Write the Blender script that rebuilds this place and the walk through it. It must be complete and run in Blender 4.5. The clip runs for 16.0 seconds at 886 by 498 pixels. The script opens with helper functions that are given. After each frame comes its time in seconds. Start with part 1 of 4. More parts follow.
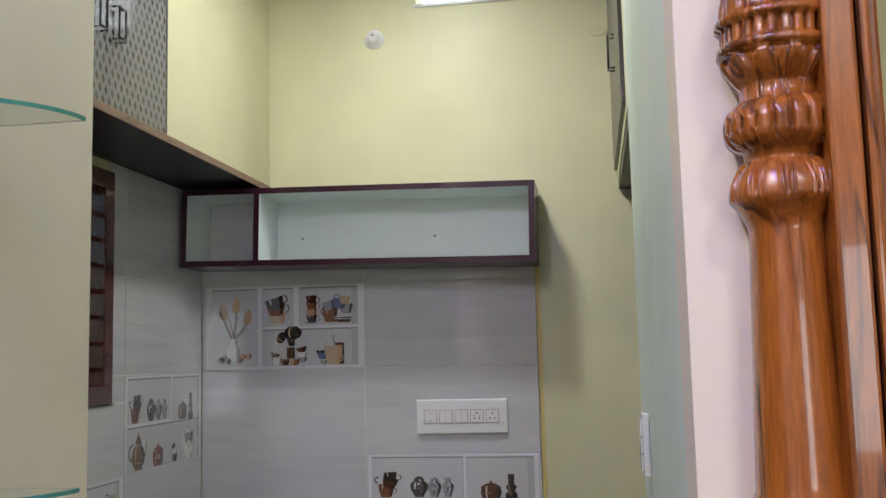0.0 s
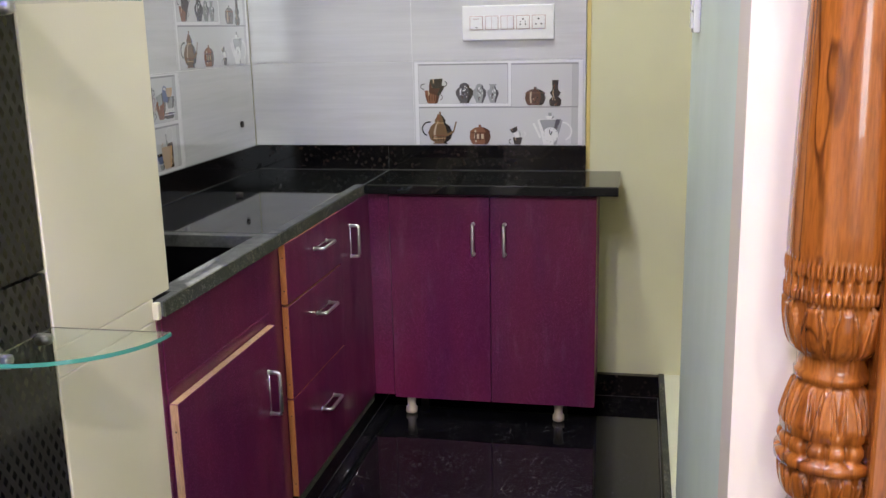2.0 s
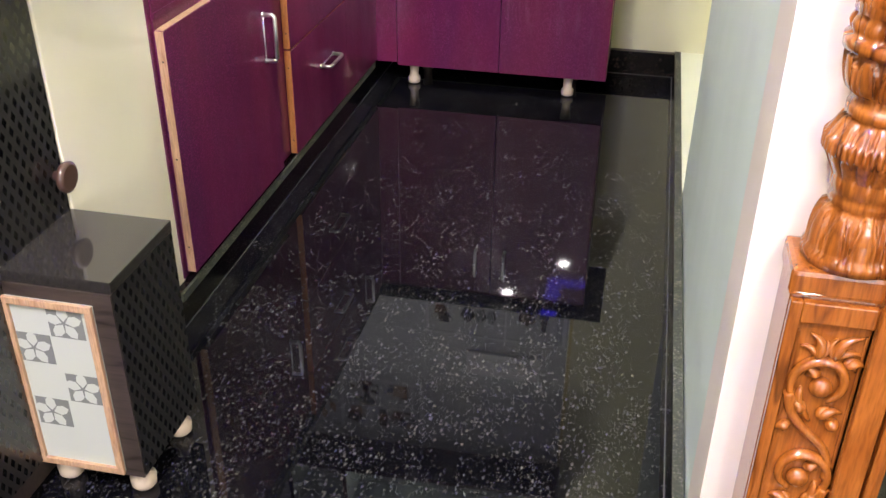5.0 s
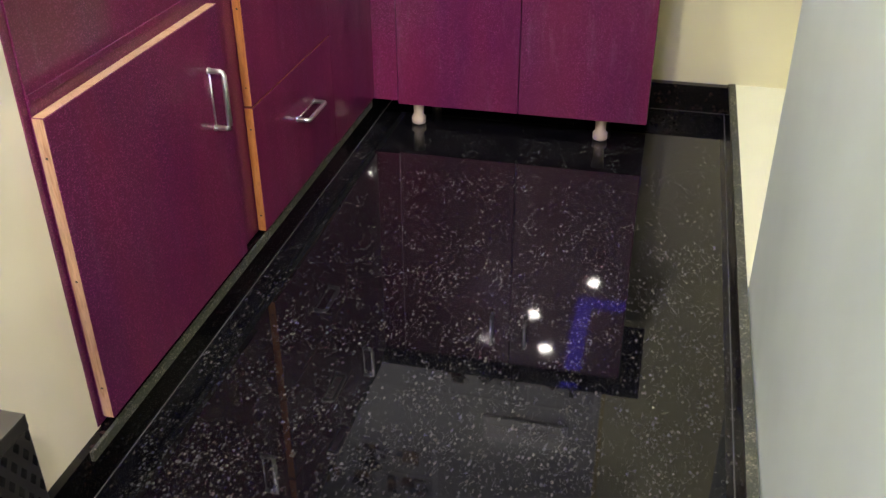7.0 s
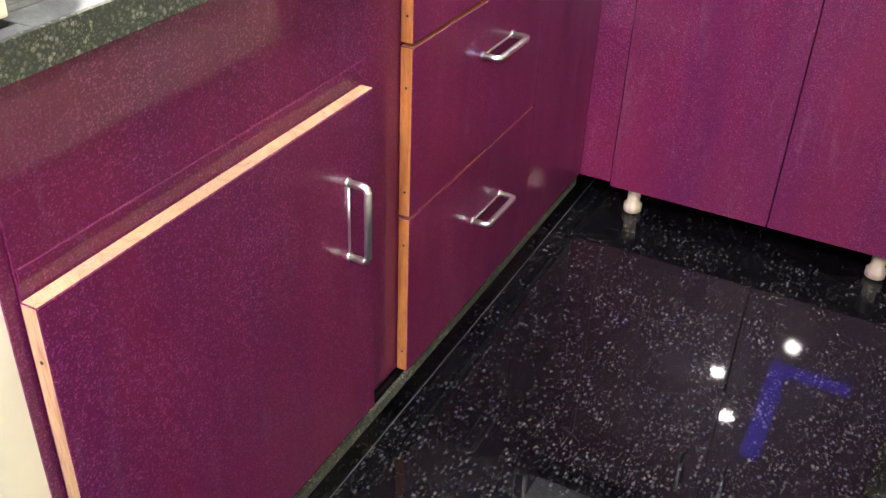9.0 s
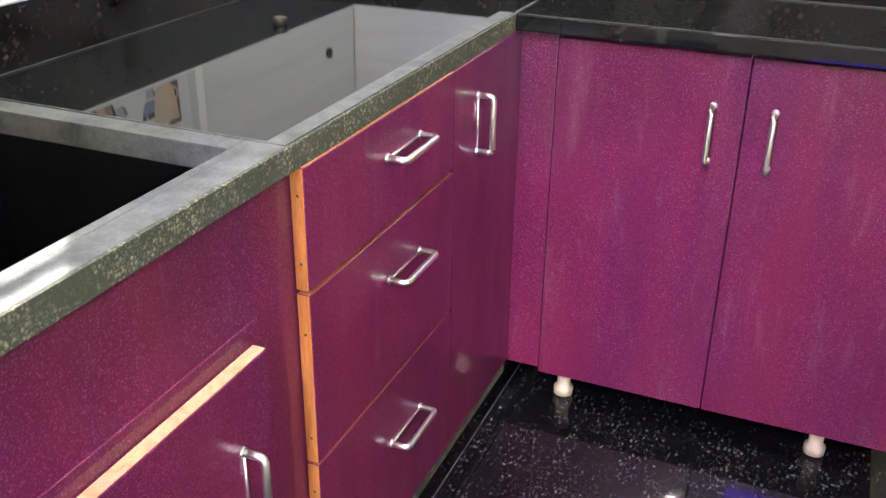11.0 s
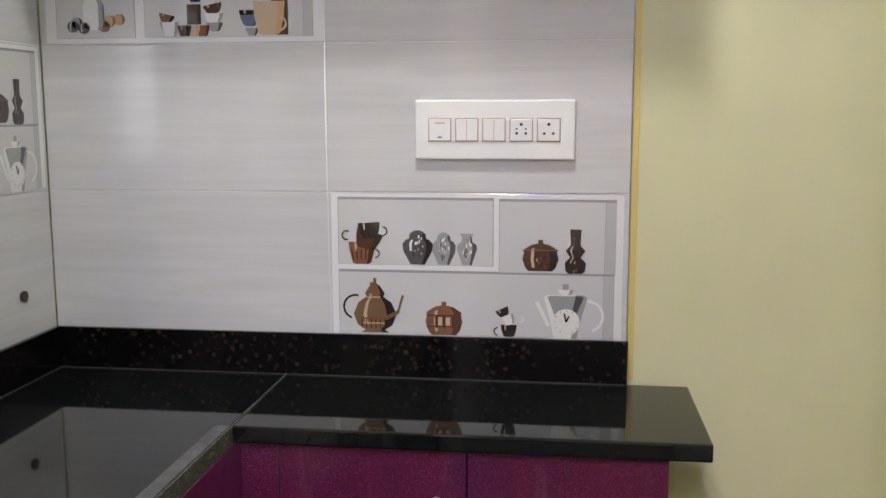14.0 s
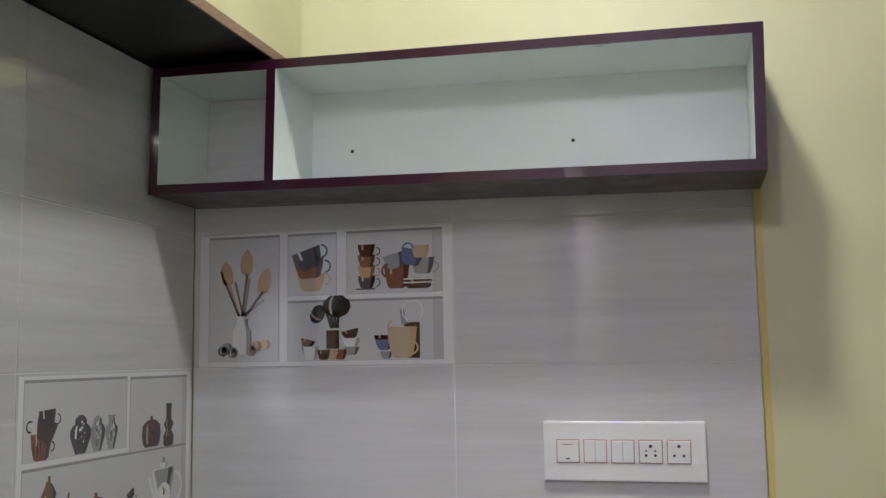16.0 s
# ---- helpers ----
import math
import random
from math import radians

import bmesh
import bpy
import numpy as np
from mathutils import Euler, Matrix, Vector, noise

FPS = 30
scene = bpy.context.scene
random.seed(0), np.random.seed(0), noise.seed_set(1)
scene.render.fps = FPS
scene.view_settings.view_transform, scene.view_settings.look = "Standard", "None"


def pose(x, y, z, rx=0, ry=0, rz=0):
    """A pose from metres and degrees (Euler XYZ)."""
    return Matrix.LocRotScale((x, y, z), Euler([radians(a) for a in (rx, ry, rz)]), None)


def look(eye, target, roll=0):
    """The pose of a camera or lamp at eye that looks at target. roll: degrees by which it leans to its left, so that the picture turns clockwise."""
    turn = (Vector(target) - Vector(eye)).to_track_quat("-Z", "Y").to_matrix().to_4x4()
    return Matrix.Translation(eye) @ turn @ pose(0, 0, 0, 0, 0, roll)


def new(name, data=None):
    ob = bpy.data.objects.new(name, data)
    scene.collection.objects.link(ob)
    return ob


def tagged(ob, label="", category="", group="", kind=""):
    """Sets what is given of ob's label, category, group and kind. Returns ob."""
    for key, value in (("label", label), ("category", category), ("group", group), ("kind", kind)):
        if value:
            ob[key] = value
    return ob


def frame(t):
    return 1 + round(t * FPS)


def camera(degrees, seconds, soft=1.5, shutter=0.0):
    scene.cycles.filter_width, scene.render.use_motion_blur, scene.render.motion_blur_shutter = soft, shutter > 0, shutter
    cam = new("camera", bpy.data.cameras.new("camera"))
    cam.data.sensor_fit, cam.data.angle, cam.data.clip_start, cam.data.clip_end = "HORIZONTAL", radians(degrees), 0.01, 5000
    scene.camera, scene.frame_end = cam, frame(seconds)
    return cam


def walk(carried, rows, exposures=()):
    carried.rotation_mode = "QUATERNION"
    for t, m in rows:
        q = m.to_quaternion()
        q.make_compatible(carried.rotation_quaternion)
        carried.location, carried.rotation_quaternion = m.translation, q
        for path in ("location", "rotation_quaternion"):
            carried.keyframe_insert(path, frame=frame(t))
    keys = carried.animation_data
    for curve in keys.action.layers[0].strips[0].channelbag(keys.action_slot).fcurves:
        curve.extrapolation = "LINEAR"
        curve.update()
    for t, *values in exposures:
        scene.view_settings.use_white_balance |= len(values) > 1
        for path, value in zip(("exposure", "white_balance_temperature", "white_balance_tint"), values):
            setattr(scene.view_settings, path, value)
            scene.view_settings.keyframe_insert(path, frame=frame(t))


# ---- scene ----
cam = camera(49.6, 16.0)
PATH = [
    (0, (0.243, 0.244, 1.574), (-0.062, 2.209, 1.793), -1.4),
    (0.5, (0.227, 0.214, 1.532), (-0.102, 2.185, 1.613), -1.3),
    (1, (0.216, 0.211, 1.473), (-0.146, 2.175, 1.376), -1.2),
    (1.5, (0.215, 0.213, 1.406), (-0.171, 2.154, 1.113), -1.2),
    (2, (0.229, 0.205, 1.346), (-0.166, 2.114, 0.896), -1.3),
    (2.2, (0.241, 0.215, 1.317), (-0.156, 2.102, 0.785), -1.5),
    (2.5, (0.244, 0.209, 1.281), (-0.141, 2.059, 0.625), -1.3),
    (3, (0.257, 0.189, 1.236), (-0.113, 1.975, 0.415), -1.0),
    (3.5, (0.264, 0.175, 1.207), (-0.095, 1.913, 0.284), -0.3),
    (3.7, (0.263, 0.173, 1.193), (-0.09, 1.89, 0.23), 0.3),
    (5.8, (0.146, 0.48, 1.158), (-0.203, 2.172, 0.151), 0.7),
    (6, (0.142, 0.547, 1.154), (-0.208, 2.242, 0.151), 0.2),
    (6.5, (0.14, 0.737, 1.133), (-0.213, 2.426, 0.12), -0.8),
    (7, (0.132, 0.839, 1.125), (-0.274, 2.505, 0.097), -0.4),
    (7.5, (0.062, 0.995, 1.109), (-0.421, 2.63, 0.063), 1.4),
    (8, (-0.015, 1.15, 1.103), (-0.569, 2.745, 0.031), 3.0),
    (8.5, (-0.071, 1.303, 1.095), (-0.749, 2.836, 0.005), 2.5),
    (8.7, (-0.084, 1.371, 1.091), (-0.807, 2.878, -0.007), 2.8),
    (10.8, (-0.114, 1.593, 1.202), (-0.853, 3.231, 0.324), 1.4),
    (11, (-0.114, 1.603, 1.206), (-0.807, 3.266, 0.338), 0.7),
    (11.5, (-0.109, 1.623, 1.214), (-0.687, 3.341, 0.369), -0.4),
    (12, (-0.095, 1.64, 1.218), (-0.533, 3.407, 0.391), -0.6),
    (12.5, (-0.088, 1.656, 1.228), (-0.385, 3.465, 0.429), -0.5),
    (13, (-0.087, 1.671, 1.271), (-0.329, 3.549, 0.628), -0.2),
    (13.5, (-0.087, 1.675, 1.338), (-0.333, 3.612, 0.902), -0.1),
    (14, (-0.089, 1.672, 1.398), (-0.335, 3.636, 1.111), -0.1),
    (14.5, (-0.09, 1.666, 1.492), (-0.337, 3.647, 1.37), -0.5),
    (15, (-0.074, 1.648, 1.534), (-0.374, 3.622, 1.641), -0.5),
    (15.5, (-0.077, 1.636, 1.56), (-0.46, 3.587, 1.773), -0.6),
    (16, (-0.078, 1.631, 1.551), (-0.579, 3.554, 1.775), -0.9),
]
EXPOSURE = [(0, -0.3, 6350), (0.5, 0.12, 6350), (1, 0.27, 6350), (1.5, 0.5, 6350), (2, 0.68, 6350), (2.5, 1.03, 6350), (3, 1.35, 6350), (3.5, 1.48, 6350), (6, 1.45, 6750),
            (7, 1.4, 6850), (8.5, 1.87, 6700), (11, 2.32, 6550), (12, 2.05, 6500), (12.5, 1.5, 6500), (13, 1.05, 6550), (13.5, 0.75, 6600), (14, 0.63, 6700), (14.5, 0.58, 6700), (15, 0.42, 6750), (15.5, 0.15, 6600), (16, -0.03, 6450)]
walk(cam, [(t, look(eye, target, roll)) for t, eye, target, roll in PATH], [(t, e, k, 12) for t, e, k in EXPOSURE])

# ---- world, sun, lamps ----
world = bpy.data.worlds.new("world")
scene.world = world
world.use_nodes = True
wn = world.node_tree.nodes
sky = wn.new("ShaderNodeTexSky")
sky.sky_type, sky.sun_disc = "NISHITA", False
sky.sun_elevation, sky.sun_rotation = radians(48), radians(-60)
wn["Background"].inputs["Strength"].default_value = 0.15
world.node_tree.links.new(sky.outputs[0], wn["Background"].inputs[0])
sun = new("sun", bpy.data.lights.new("sun", "SUN"))
sun.data.energy, sun.data.angle, sun.data.color = 3.0, radians(0.5), (1, 0.95, 0.87)
sun.matrix_world = look((-4, 8, 8), (0, 3.6, 2.0))


def lamp(name, place, size, watts, color, target=None):
    ob = new(name, bpy.data.lights.new(name, "AREA"))
    ob.data.shape, ob.data.size, ob.data.energy, ob.data.color = "DISK", size, watts, color
    ob.matrix_world = look(place, target or (place[0], place[1] + 1e-3, 0))
    return ob


KITCHEN_LAMP = (-0.30, 2.80, 3.04)
# First three follow reflections in the floor; the last two are added, unseen fill.
HALL_LAMPS_AND_FILL = [(-0.22, -0.76), (-0.62, -0.22), (-0.47, 0.19), (1.2, -0.6), (1.2, -2.2)]
lamp("kitchen_lamp", KITCHEN_LAMP, 0.2, 11, (1, 0.97, 0.92))
for hx, hy in HALL_LAMPS_AND_FILL:
    lamp("hall_lamp_and_fill", (hx, hy, 3.04), 0.09, 18.5, (1, 0.95, 0.9))
# Fill lamp without a fixture, added to brighten the inner room.
lamp("inner_room_fill", (1.9, 2.0, 3.04), 0.2, 16, (1, 0.97, 0.92))
# Area lamp added at an assumed, unseen hall opening, in place of daylight from behind.
hall_daylight_fill = new("added_daylight_fill", bpy.data.lights.new("added_daylight_fill", "AREA"))
hall_daylight_fill.data.shape, hall_daylight_fill.data.size, hall_daylight_fill.data.size_y, hall_daylight_fill.data.energy, hall_daylight_fill.data.color = "RECTANGLE", 1.3, 1.25, 30, (0.93, 0.97, 1)
hall_daylight_fill.matrix_world = look((1.65, -4.05, 1.55), (1.2, 0.0, 1.2))


# ---- materials ----
def mat(name, color=(0.5, 0.5, 0.5), rough=0.5, metal=0.0, coat=0.0, spec=0.5):
    m = bpy.data.materials.new(name)
    m.use_nodes = True
    b = m.node_tree.nodes["Principled BSDF"]
    b.inputs["Base Color"].default_value = (*color, 1)
    b.inputs["Roughness"].default_value = rough
    b.inputs["Metallic"].default_value = metal
    b.inputs["Coat Weight"].default_value = coat
    b.inputs["Coat Roughness"].default_value = 0.04
    b.inputs["Specular IOR Level"].default_value = spec
    return m


def node(m, kind, **values):
    n = m.node_tree.nodes.new(kind)
    for k, v in values.items():
        n.inputs[k.replace("_", " ")].default_value = v
    return n


def link(m, a, b):
    m.node_tree.links.new(a, b)


def shader(m):
    return m.node_tree.nodes["Principled BSDF"]


def coords(m, scale=(1, 1, 1)):
    geo = m.node_tree.nodes.new("ShaderNodeNewGeometry")
    mp = m.node_tree.nodes.new("ShaderNodeMapping")
    mp.inputs["Scale"].default_value = scale
    link(m, geo.outputs["Position"], mp.inputs["Vector"])
    return mp.outputs[0]


def noise_tex(m, scale, detail=4.0, rough=0.55, stretch=(1, 1, 1), distort=0.0):
    n = node(m, "ShaderNodeTexNoise", Scale=scale, Detail=detail, Roughness=rough, Distortion=distort)
    link(m, coords(m, stretch), n.inputs["Vector"])
    return n.outputs["Fac"]


def ramp(m, fac, stops, smooth="LINEAR"):
    r = m.node_tree.nodes.new("ShaderNodeValToRGB")
    r.color_ramp.interpolation = smooth
    el = r.color_ramp.elements
    while len(el) < len(stops):
        el.new(0.5)
    for e, (p, c) in zip(el, stops):
        e.position = p
        e.color = (*c, 1) if len(c) == 3 else c
    link(m, fac, r.inputs[0])
    return r.outputs[0]


def mix(m, fac, a, b, kind="MIX"):
    n = m.node_tree.nodes.new("ShaderNodeMix")
    n.data_type, n.blend_type = "RGBA", kind
    for sock, v in ((n.inputs[0], fac), (n.inputs[6], a), (n.inputs[7], b)):
        if isinstance(v, (int, float)):
            sock.default_value = v
        elif isinstance(v, tuple):
            sock.default_value = (*v, 1)
        else:
            link(m, v, sock)
    return n.outputs[2]


def bump(m, height, strength=0.2, distance=0.002):
    n = node(m, "ShaderNodeBump", Strength=strength, Distance=distance)
    link(m, height, n.inputs["Height"])
    link(m, n.outputs[0], shader(m).inputs["Normal"])


def paint(name, color, rough=0.45, amount=0.06):
    m = mat(name, color, rough)
    big = noise_tex(m, 1.7, 3)
    dark = tuple(c * (1 - amount * 1.5) for c in color)
    lite = tuple(min(1, c * (1 + amount)) for c in color)
    link(m, ramp(m, big, [(0.3, dark), (0.7, lite)]), shader(m).inputs["Base Color"])
    bump(m, noise_tex(m, 90, 3), 0.12, 0.001)
    link(m, ramp(m, noise_tex(m, 7, 3), [(0.3, (rough - 0.08,) * 3), (0.7, (rough + 0.08,) * 3)]), shader(m).inputs["Roughness"])
    return m


YELLOW = paint("yellow_wall_paint", (0.70, 0.68, 0.42))
YELLOW_DEEP = paint("deep_yellow_margin", (0.72, 0.58, 0.2))
MINT = paint("mint_wall_paint", (0.66, 0.76, 0.66))
PEACH = paint("peach_wall_paint", (0.76, 0.68, 0.575))
CREAM = paint("cream_wall_paint", (0.80, 0.74, 0.55))
CEIL = paint("white_ceiling_paint", (0.8, 0.8, 0.76), 0.6)
LEDGE = paint("ledge_paint", (0.72, 0.73, 0.52), 0.4)


def granite(name, base, fleck, rough, scale=1.0, cover=0.6, streak=(1, 1, 1)):
    """Dark stone with angular crystals, thicker in drifts. cover: the share of dark cells."""
    m = mat(name, base, rough, spec=0.42)
    warp = node(m, "ShaderNodeTexNoise", Scale=60.0 * scale, Detail=3.0)
    place = coords(m, streak)
    link(m, place, warp.inputs["Vector"])
    bent = mix(m, 0.005 / scale, place, warp.outputs["Color"], "ADD")

    def crystals(size, low, high):
        v = node(m, "ShaderNodeTexVoronoi", Scale=size * scale, Randomness=1.0)
        link(m, bent, v.inputs["Vector"])
        pick = ramp(m, v.outputs["Color"], [(low, (0, 0, 0)), (high, (1, 1, 1))])
        edge = ramp(m, v.outputs["Distance"], [(0.30, (1, 1, 1)), (0.62, (0, 0, 0))])
        return mix(m, 1.0, pick, edge, "MULTIPLY")

    drift = ramp(m, noise_tex(m, 6 * scale, 5, 0.7, streak), [(0.38, (0.10, 0.10, 0.10)), (0.66, (1, 1, 1))])
    grain = ramp(m, noise_tex(m, 300 * scale, 3, 0.7, streak), [(0.35, (0.15, 0.15, 0.15)), (0.62, (1, 1, 1))])
    a = mix(m, 1.0, crystals(85, cover, cover + 0.3), grain, "MULTIPLY")
    b = mix(m, 1.0, crystals(190, cover - 0.02, cover + 0.22), grain, "MULTIPLY")
    both = mix(m, 1.0, mix(m, 0.6, a, b, "ADD"), drift, "MULTIPLY")
    hue = ramp(m, noise_tex(m, 20 * scale, 2), [(0.35, (0.78, 0.78, 0.95)), (0.65, (1.0, 0.92, 0.82))])
    link(m, mix(m, both, base, mix(m, 1.0, fleck, hue, "MULTIPLY")), shader(m).inputs["Base Color"])
    return m


FLOOR = granite("black_granite_floor", (0.0022, 0.0022, 0.0032), (0.15, 0.15, 0.145), 0.028, 2.1, 0.60, (1, 0.6, 1))
shader(FLOOR).inputs["Specular IOR Level"].default_value = 0.41
GRANITE = granite("black_granite", (0.003, 0.003, 0.0035), (0.075, 0.045, 0.034), 0.05, 1.1, 0.60)
shader(GRANITE).inputs["Specular IOR Level"].default_value = 0.3
COUNTER = granite("polished_counter_granite", (0.005, 0.006, 0.006), (0.024, 0.027, 0.025), 0.04, 1.6, 0.62)
EDGE = granite("sawn_granite_edge", (0.035, 0.04, 0.026), (0.42, 0.42, 0.30), 0.8, 2.6, 0.46)
SILVER = paint("grey_slab_border", (0.105, 0.11, 0.115), 0.5, 0.35)
link(SILVER, mix(SILVER, 1.0, ramp(SILVER, noise_tex(SILVER, 26, 5, 0.7), [(0.3, (0.055, 0.06, 0.062)), (0.7, (0.16, 0.165, 0.165))]),
                 ramp(SILVER, noise_tex(SILVER, 420, 2, 0.7), [(0.35, (0.7, 0.7, 0.7)), (0.65, (1, 1, 1))]), "MULTIPLY"), shader(SILVER).inputs["Base Color"])
shader(SILVER).inputs["Specular IOR Level"].default_value = 0.2


JOINT = paint("dull_cement_joint", (0.07, 0.07, 0.07), 0.5, 0.2)


def laminate(name="purple_glitter_laminate", dim=1.0):
    m = mat(name, (0.1, 0.008, 0.045), 0.36, coat=0.42, spec=0.28)
    shader(m).inputs["Coat Roughness"].default_value = 0.035
    v = node(m, "ShaderNodeTexVoronoi", Scale=620.0, Randomness=1.0)
    link(m, coords(m), v.inputs["Vector"])
    spark = ramp(m, v.outputs["Color"], [(0.6, (0, 0, 0)), (0.95, (1, 1, 1))])
    drift = ramp(m, noise_tex(m, 9.0, 4, 0.6, (1, 1, 0.35)), [(0.3, (0.35, 0.35, 0.35)), (0.7, (1, 1, 1))])
    base = ramp(m, noise_tex(m, 5.0, 4, 0.6, (1, 1, 0.16)), [(0.32, (0.074 * dim, 0.0045 * dim, 0.046 * dim)), (0.5, (0.105 * dim, 0.006 * dim, 0.040 * dim)), (0.68, (0.136 * dim, 0.010 * dim, 0.044 * dim))])
    c = mix(m, mix(m, 1.0, mix(m, 0.52, (0, 0, 0), spark), drift, "MULTIPLY"), base, (0.5 * dim, 0.12 * dim, 0.30 * dim))
    dust = ramp(m, noise_tex(m, 30.0, 5, 0.7, (1, 1, 0.16)), [(0.56, (0, 0, 0)), (0.78, (1, 1, 1))])
    c = mix(m, mix(m, 0.11, (0, 0, 0), dust), c, (0.4 * dim, 0.3 * dim, 0.34 * dim))
    link(m, c, shader(m).inputs["Base Color"])
    link(m, ramp(m, noise_tex(m, 14.0, 3, 0.6, (1, 1, 0.3)), [(0.3, (0.30, 0.30, 0.30)), (0.7, (0.44, 0.44, 0.44))]), shader(m).inputs["Roughness"])
    bump(m, noise_tex(m, 60, 2), 0.05, 0.001)
    return m


PURPLE = laminate(dim=1.0)
PLUM = laminate("dark_plum_laminate", 0.22)


def wood(name, a, b, c, scale=1.0, rough=0.25, coat=0.6, along="z", rings=1.0, figure=0.0):
    m = mat(name, b, rough, coat=coat)
    s = {"z": (1, 1, 0.09), "y": (1, 0.09, 1), "x": (0.09, 1, 1)}[along]
    n = noise_tex(m, 9 * scale, 3, 0.5, s, 0.4)
    w = m.node_tree.nodes.new("ShaderNodeMath")
    w.operation = "MULTIPLY"
    link(m, n, w.inputs[0])
    w.inputs[1].default_value = 11.0 * rings
    s2 = m.node_tree.nodes.new("ShaderNodeMath")
    s2.operation = "PINGPONG"
    link(m, w.outputs[0], s2.inputs[0])
    s2.inputs[1].default_value = 1.0
    grain = ramp(m, s2.outputs[0], [(0.0, a), (0.12, b), (0.8, c), (1.0, b)])
    fine = ramp(m, noise_tex(m, 260 * scale, 2, 0.6, s), [(0.35, (0.72, 0.72, 0.72)), (0.6, (1, 1, 1))])
    grain = mix(m, 1.0, grain, fine, "MULTIPLY")
    if figure:
        line = ramp(m, noise_tex(m, 13 * scale, 2, 0.5, tuple(q * 1.3 for q in s), 1.1), [(0.47, (1, 1, 1)), (0.495, (0.25, 0.2, 0.18)), (0.505, (0.2, 0.15, 0.13)), (0.53, (1, 1, 1))])
        patch = ramp(m, noise_tex(m, 5 * scale, 2, 0.5, s), [(0.45, (1, 1, 1)), (0.6, (0, 0, 0))])
        grain = mix(m, mix(m, figure, (0, 0, 0), patch), grain, mix(m, 1.0, grain, line, "MULTIPLY"))
    link(m, grain, shader(m).inputs["Base Color"])
    bump(m, fine, 0.1, 0.0006)
    return m


TEAK = wood("polished_teak", (0.20, 0.055, 0.009), (0.30, 0.082, 0.011), (0.385, 0.118, 0.018), 1.2, 0.26, 0.7, "z", 0.55, 0.9)
STRIP = wood("orange_edge_band", (0.36, 0.12, 0.03), (0.44, 0.155, 0.04), (0.5, 0.2, 0.06), 2, 0.45, 0.0, "z")
PALE = wood("pale_pine_edge", (0.38, 0.20, 0.10), (0.46, 0.27, 0.15), (0.52, 0.33, 0.19), 2, 0.55, 0.0, "z")
BANDB = wood("dull_brown_edge", (0.16, 0.09, 0.06), (0.24, 0.15, 0.1), (0.3, 0.19, 0.13), 2, 0.5, 0.0, "y")
REDWOOD = wood("dark_red_window_wood", (0.02, 0.004, 0.002), (0.07, 0.012, 0.006), (0.10, 0.02, 0.009), 1.4, 0.25, 0.6, "z")


def dark_weave(name="dark_diamond_laminate", lite=(0.015, 0.0135, 0.0125), dark=(0.0035, 0.0035, 0.0035), size=1.35):
    m = mat(name, lite, 0.3, coat=0.4)
    geo = m.node_tree.nodes.new("ShaderNodeNewGeometry")
    sep = m.node_tree.nodes.new("ShaderNodeSeparateXYZ")
    link(m, geo.outputs["Position"], sep.inputs[0])

    def math(op, a, b=0.0):
        n = m.node_tree.nodes.new("ShaderNodeMath")
        n.operation = op
        for s, v in ((n.inputs[0], a), (n.inputs[1], b)):
            if isinstance(v, (int, float)):
                s.default_value = v
            else:
                link(m, v, s)
        return n.outputs[0]

    h = math("ADD", sep.outputs["X"], sep.outputs["Y"])
    p = math("ADD", math("MULTIPLY", h, 62.0 / size), math("MULTIPLY", sep.outputs["Z"], 36.0 / size))
    q = math("SUBTRACT", math("MULTIPLY", h, 62.0 / size), math("MULTIPLY", sep.outputs["Z"], 36.0 / size))
    cell = math("MULTIPLY", math("GREATER_THAN", math("FRACT", p), 0.5), math("GREATER_THAN", math("FRACT", q), 0.42))
    link(m, mix(m, cell, lite, dark), shader(m).inputs["Base Color"])
    link(m, mix(m, cell, (0.34, 0.34, 0.34), (0.14, 0.14, 0.14)), shader(m).inputs["Roughness"])
    bump(m, cell, 0.5, 0.001)
    return m


WEAVE = dark_weave()
WEAVE_GREY = dark_weave("grey_diamond_laminate", (0.17, 0.17, 0.18), (0.03, 0.028, 0.028), 1.9)
BROWN = wood("dark_brown_laminate", (0.02, 0.014, 0.011), (0.045, 0.033, 0.027), (0.06, 0.044, 0.036), 1.0, 0.35, 0.2, "x")
WHITE_LAM = paint("white_cabinet_lining", (0.70, 0.76, 0.73), 0.35, 0.04)
PLASTIC = mat("white_plastic", (0.8, 0.8, 0.79), 0.22, coat=0.3)
PLASTIC_GREY = mat("rosy_plastic_line", (0.42, 0.26, 0.23), 0.4)
DARKHOLE = mat("dark_socket_hole", (0.03, 0.025, 0.02), 0.6)
LEGMAT = paint("ivory_plastic_leg", (0.62, 0.5, 0.38), 0.35, 0.1)
CHROME = mat("polished_chrome", (0.86, 0.85, 0.84), 0.3, 1.0)
BLACKMETAL = mat("black_metal", (0.02, 0.02, 0.02), 0.3, 0.6)
BASIN = mat("black_basin", (0.004, 0.004, 0.005), 0.25, coat=0.2)
BLACK = mat("black_laminate", (0.008, 0.006, 0.006), 0.4)
KNOBMAT = mat("brown_knob", (0.07, 0.035, 0.025), 0.3, coat=0.5)


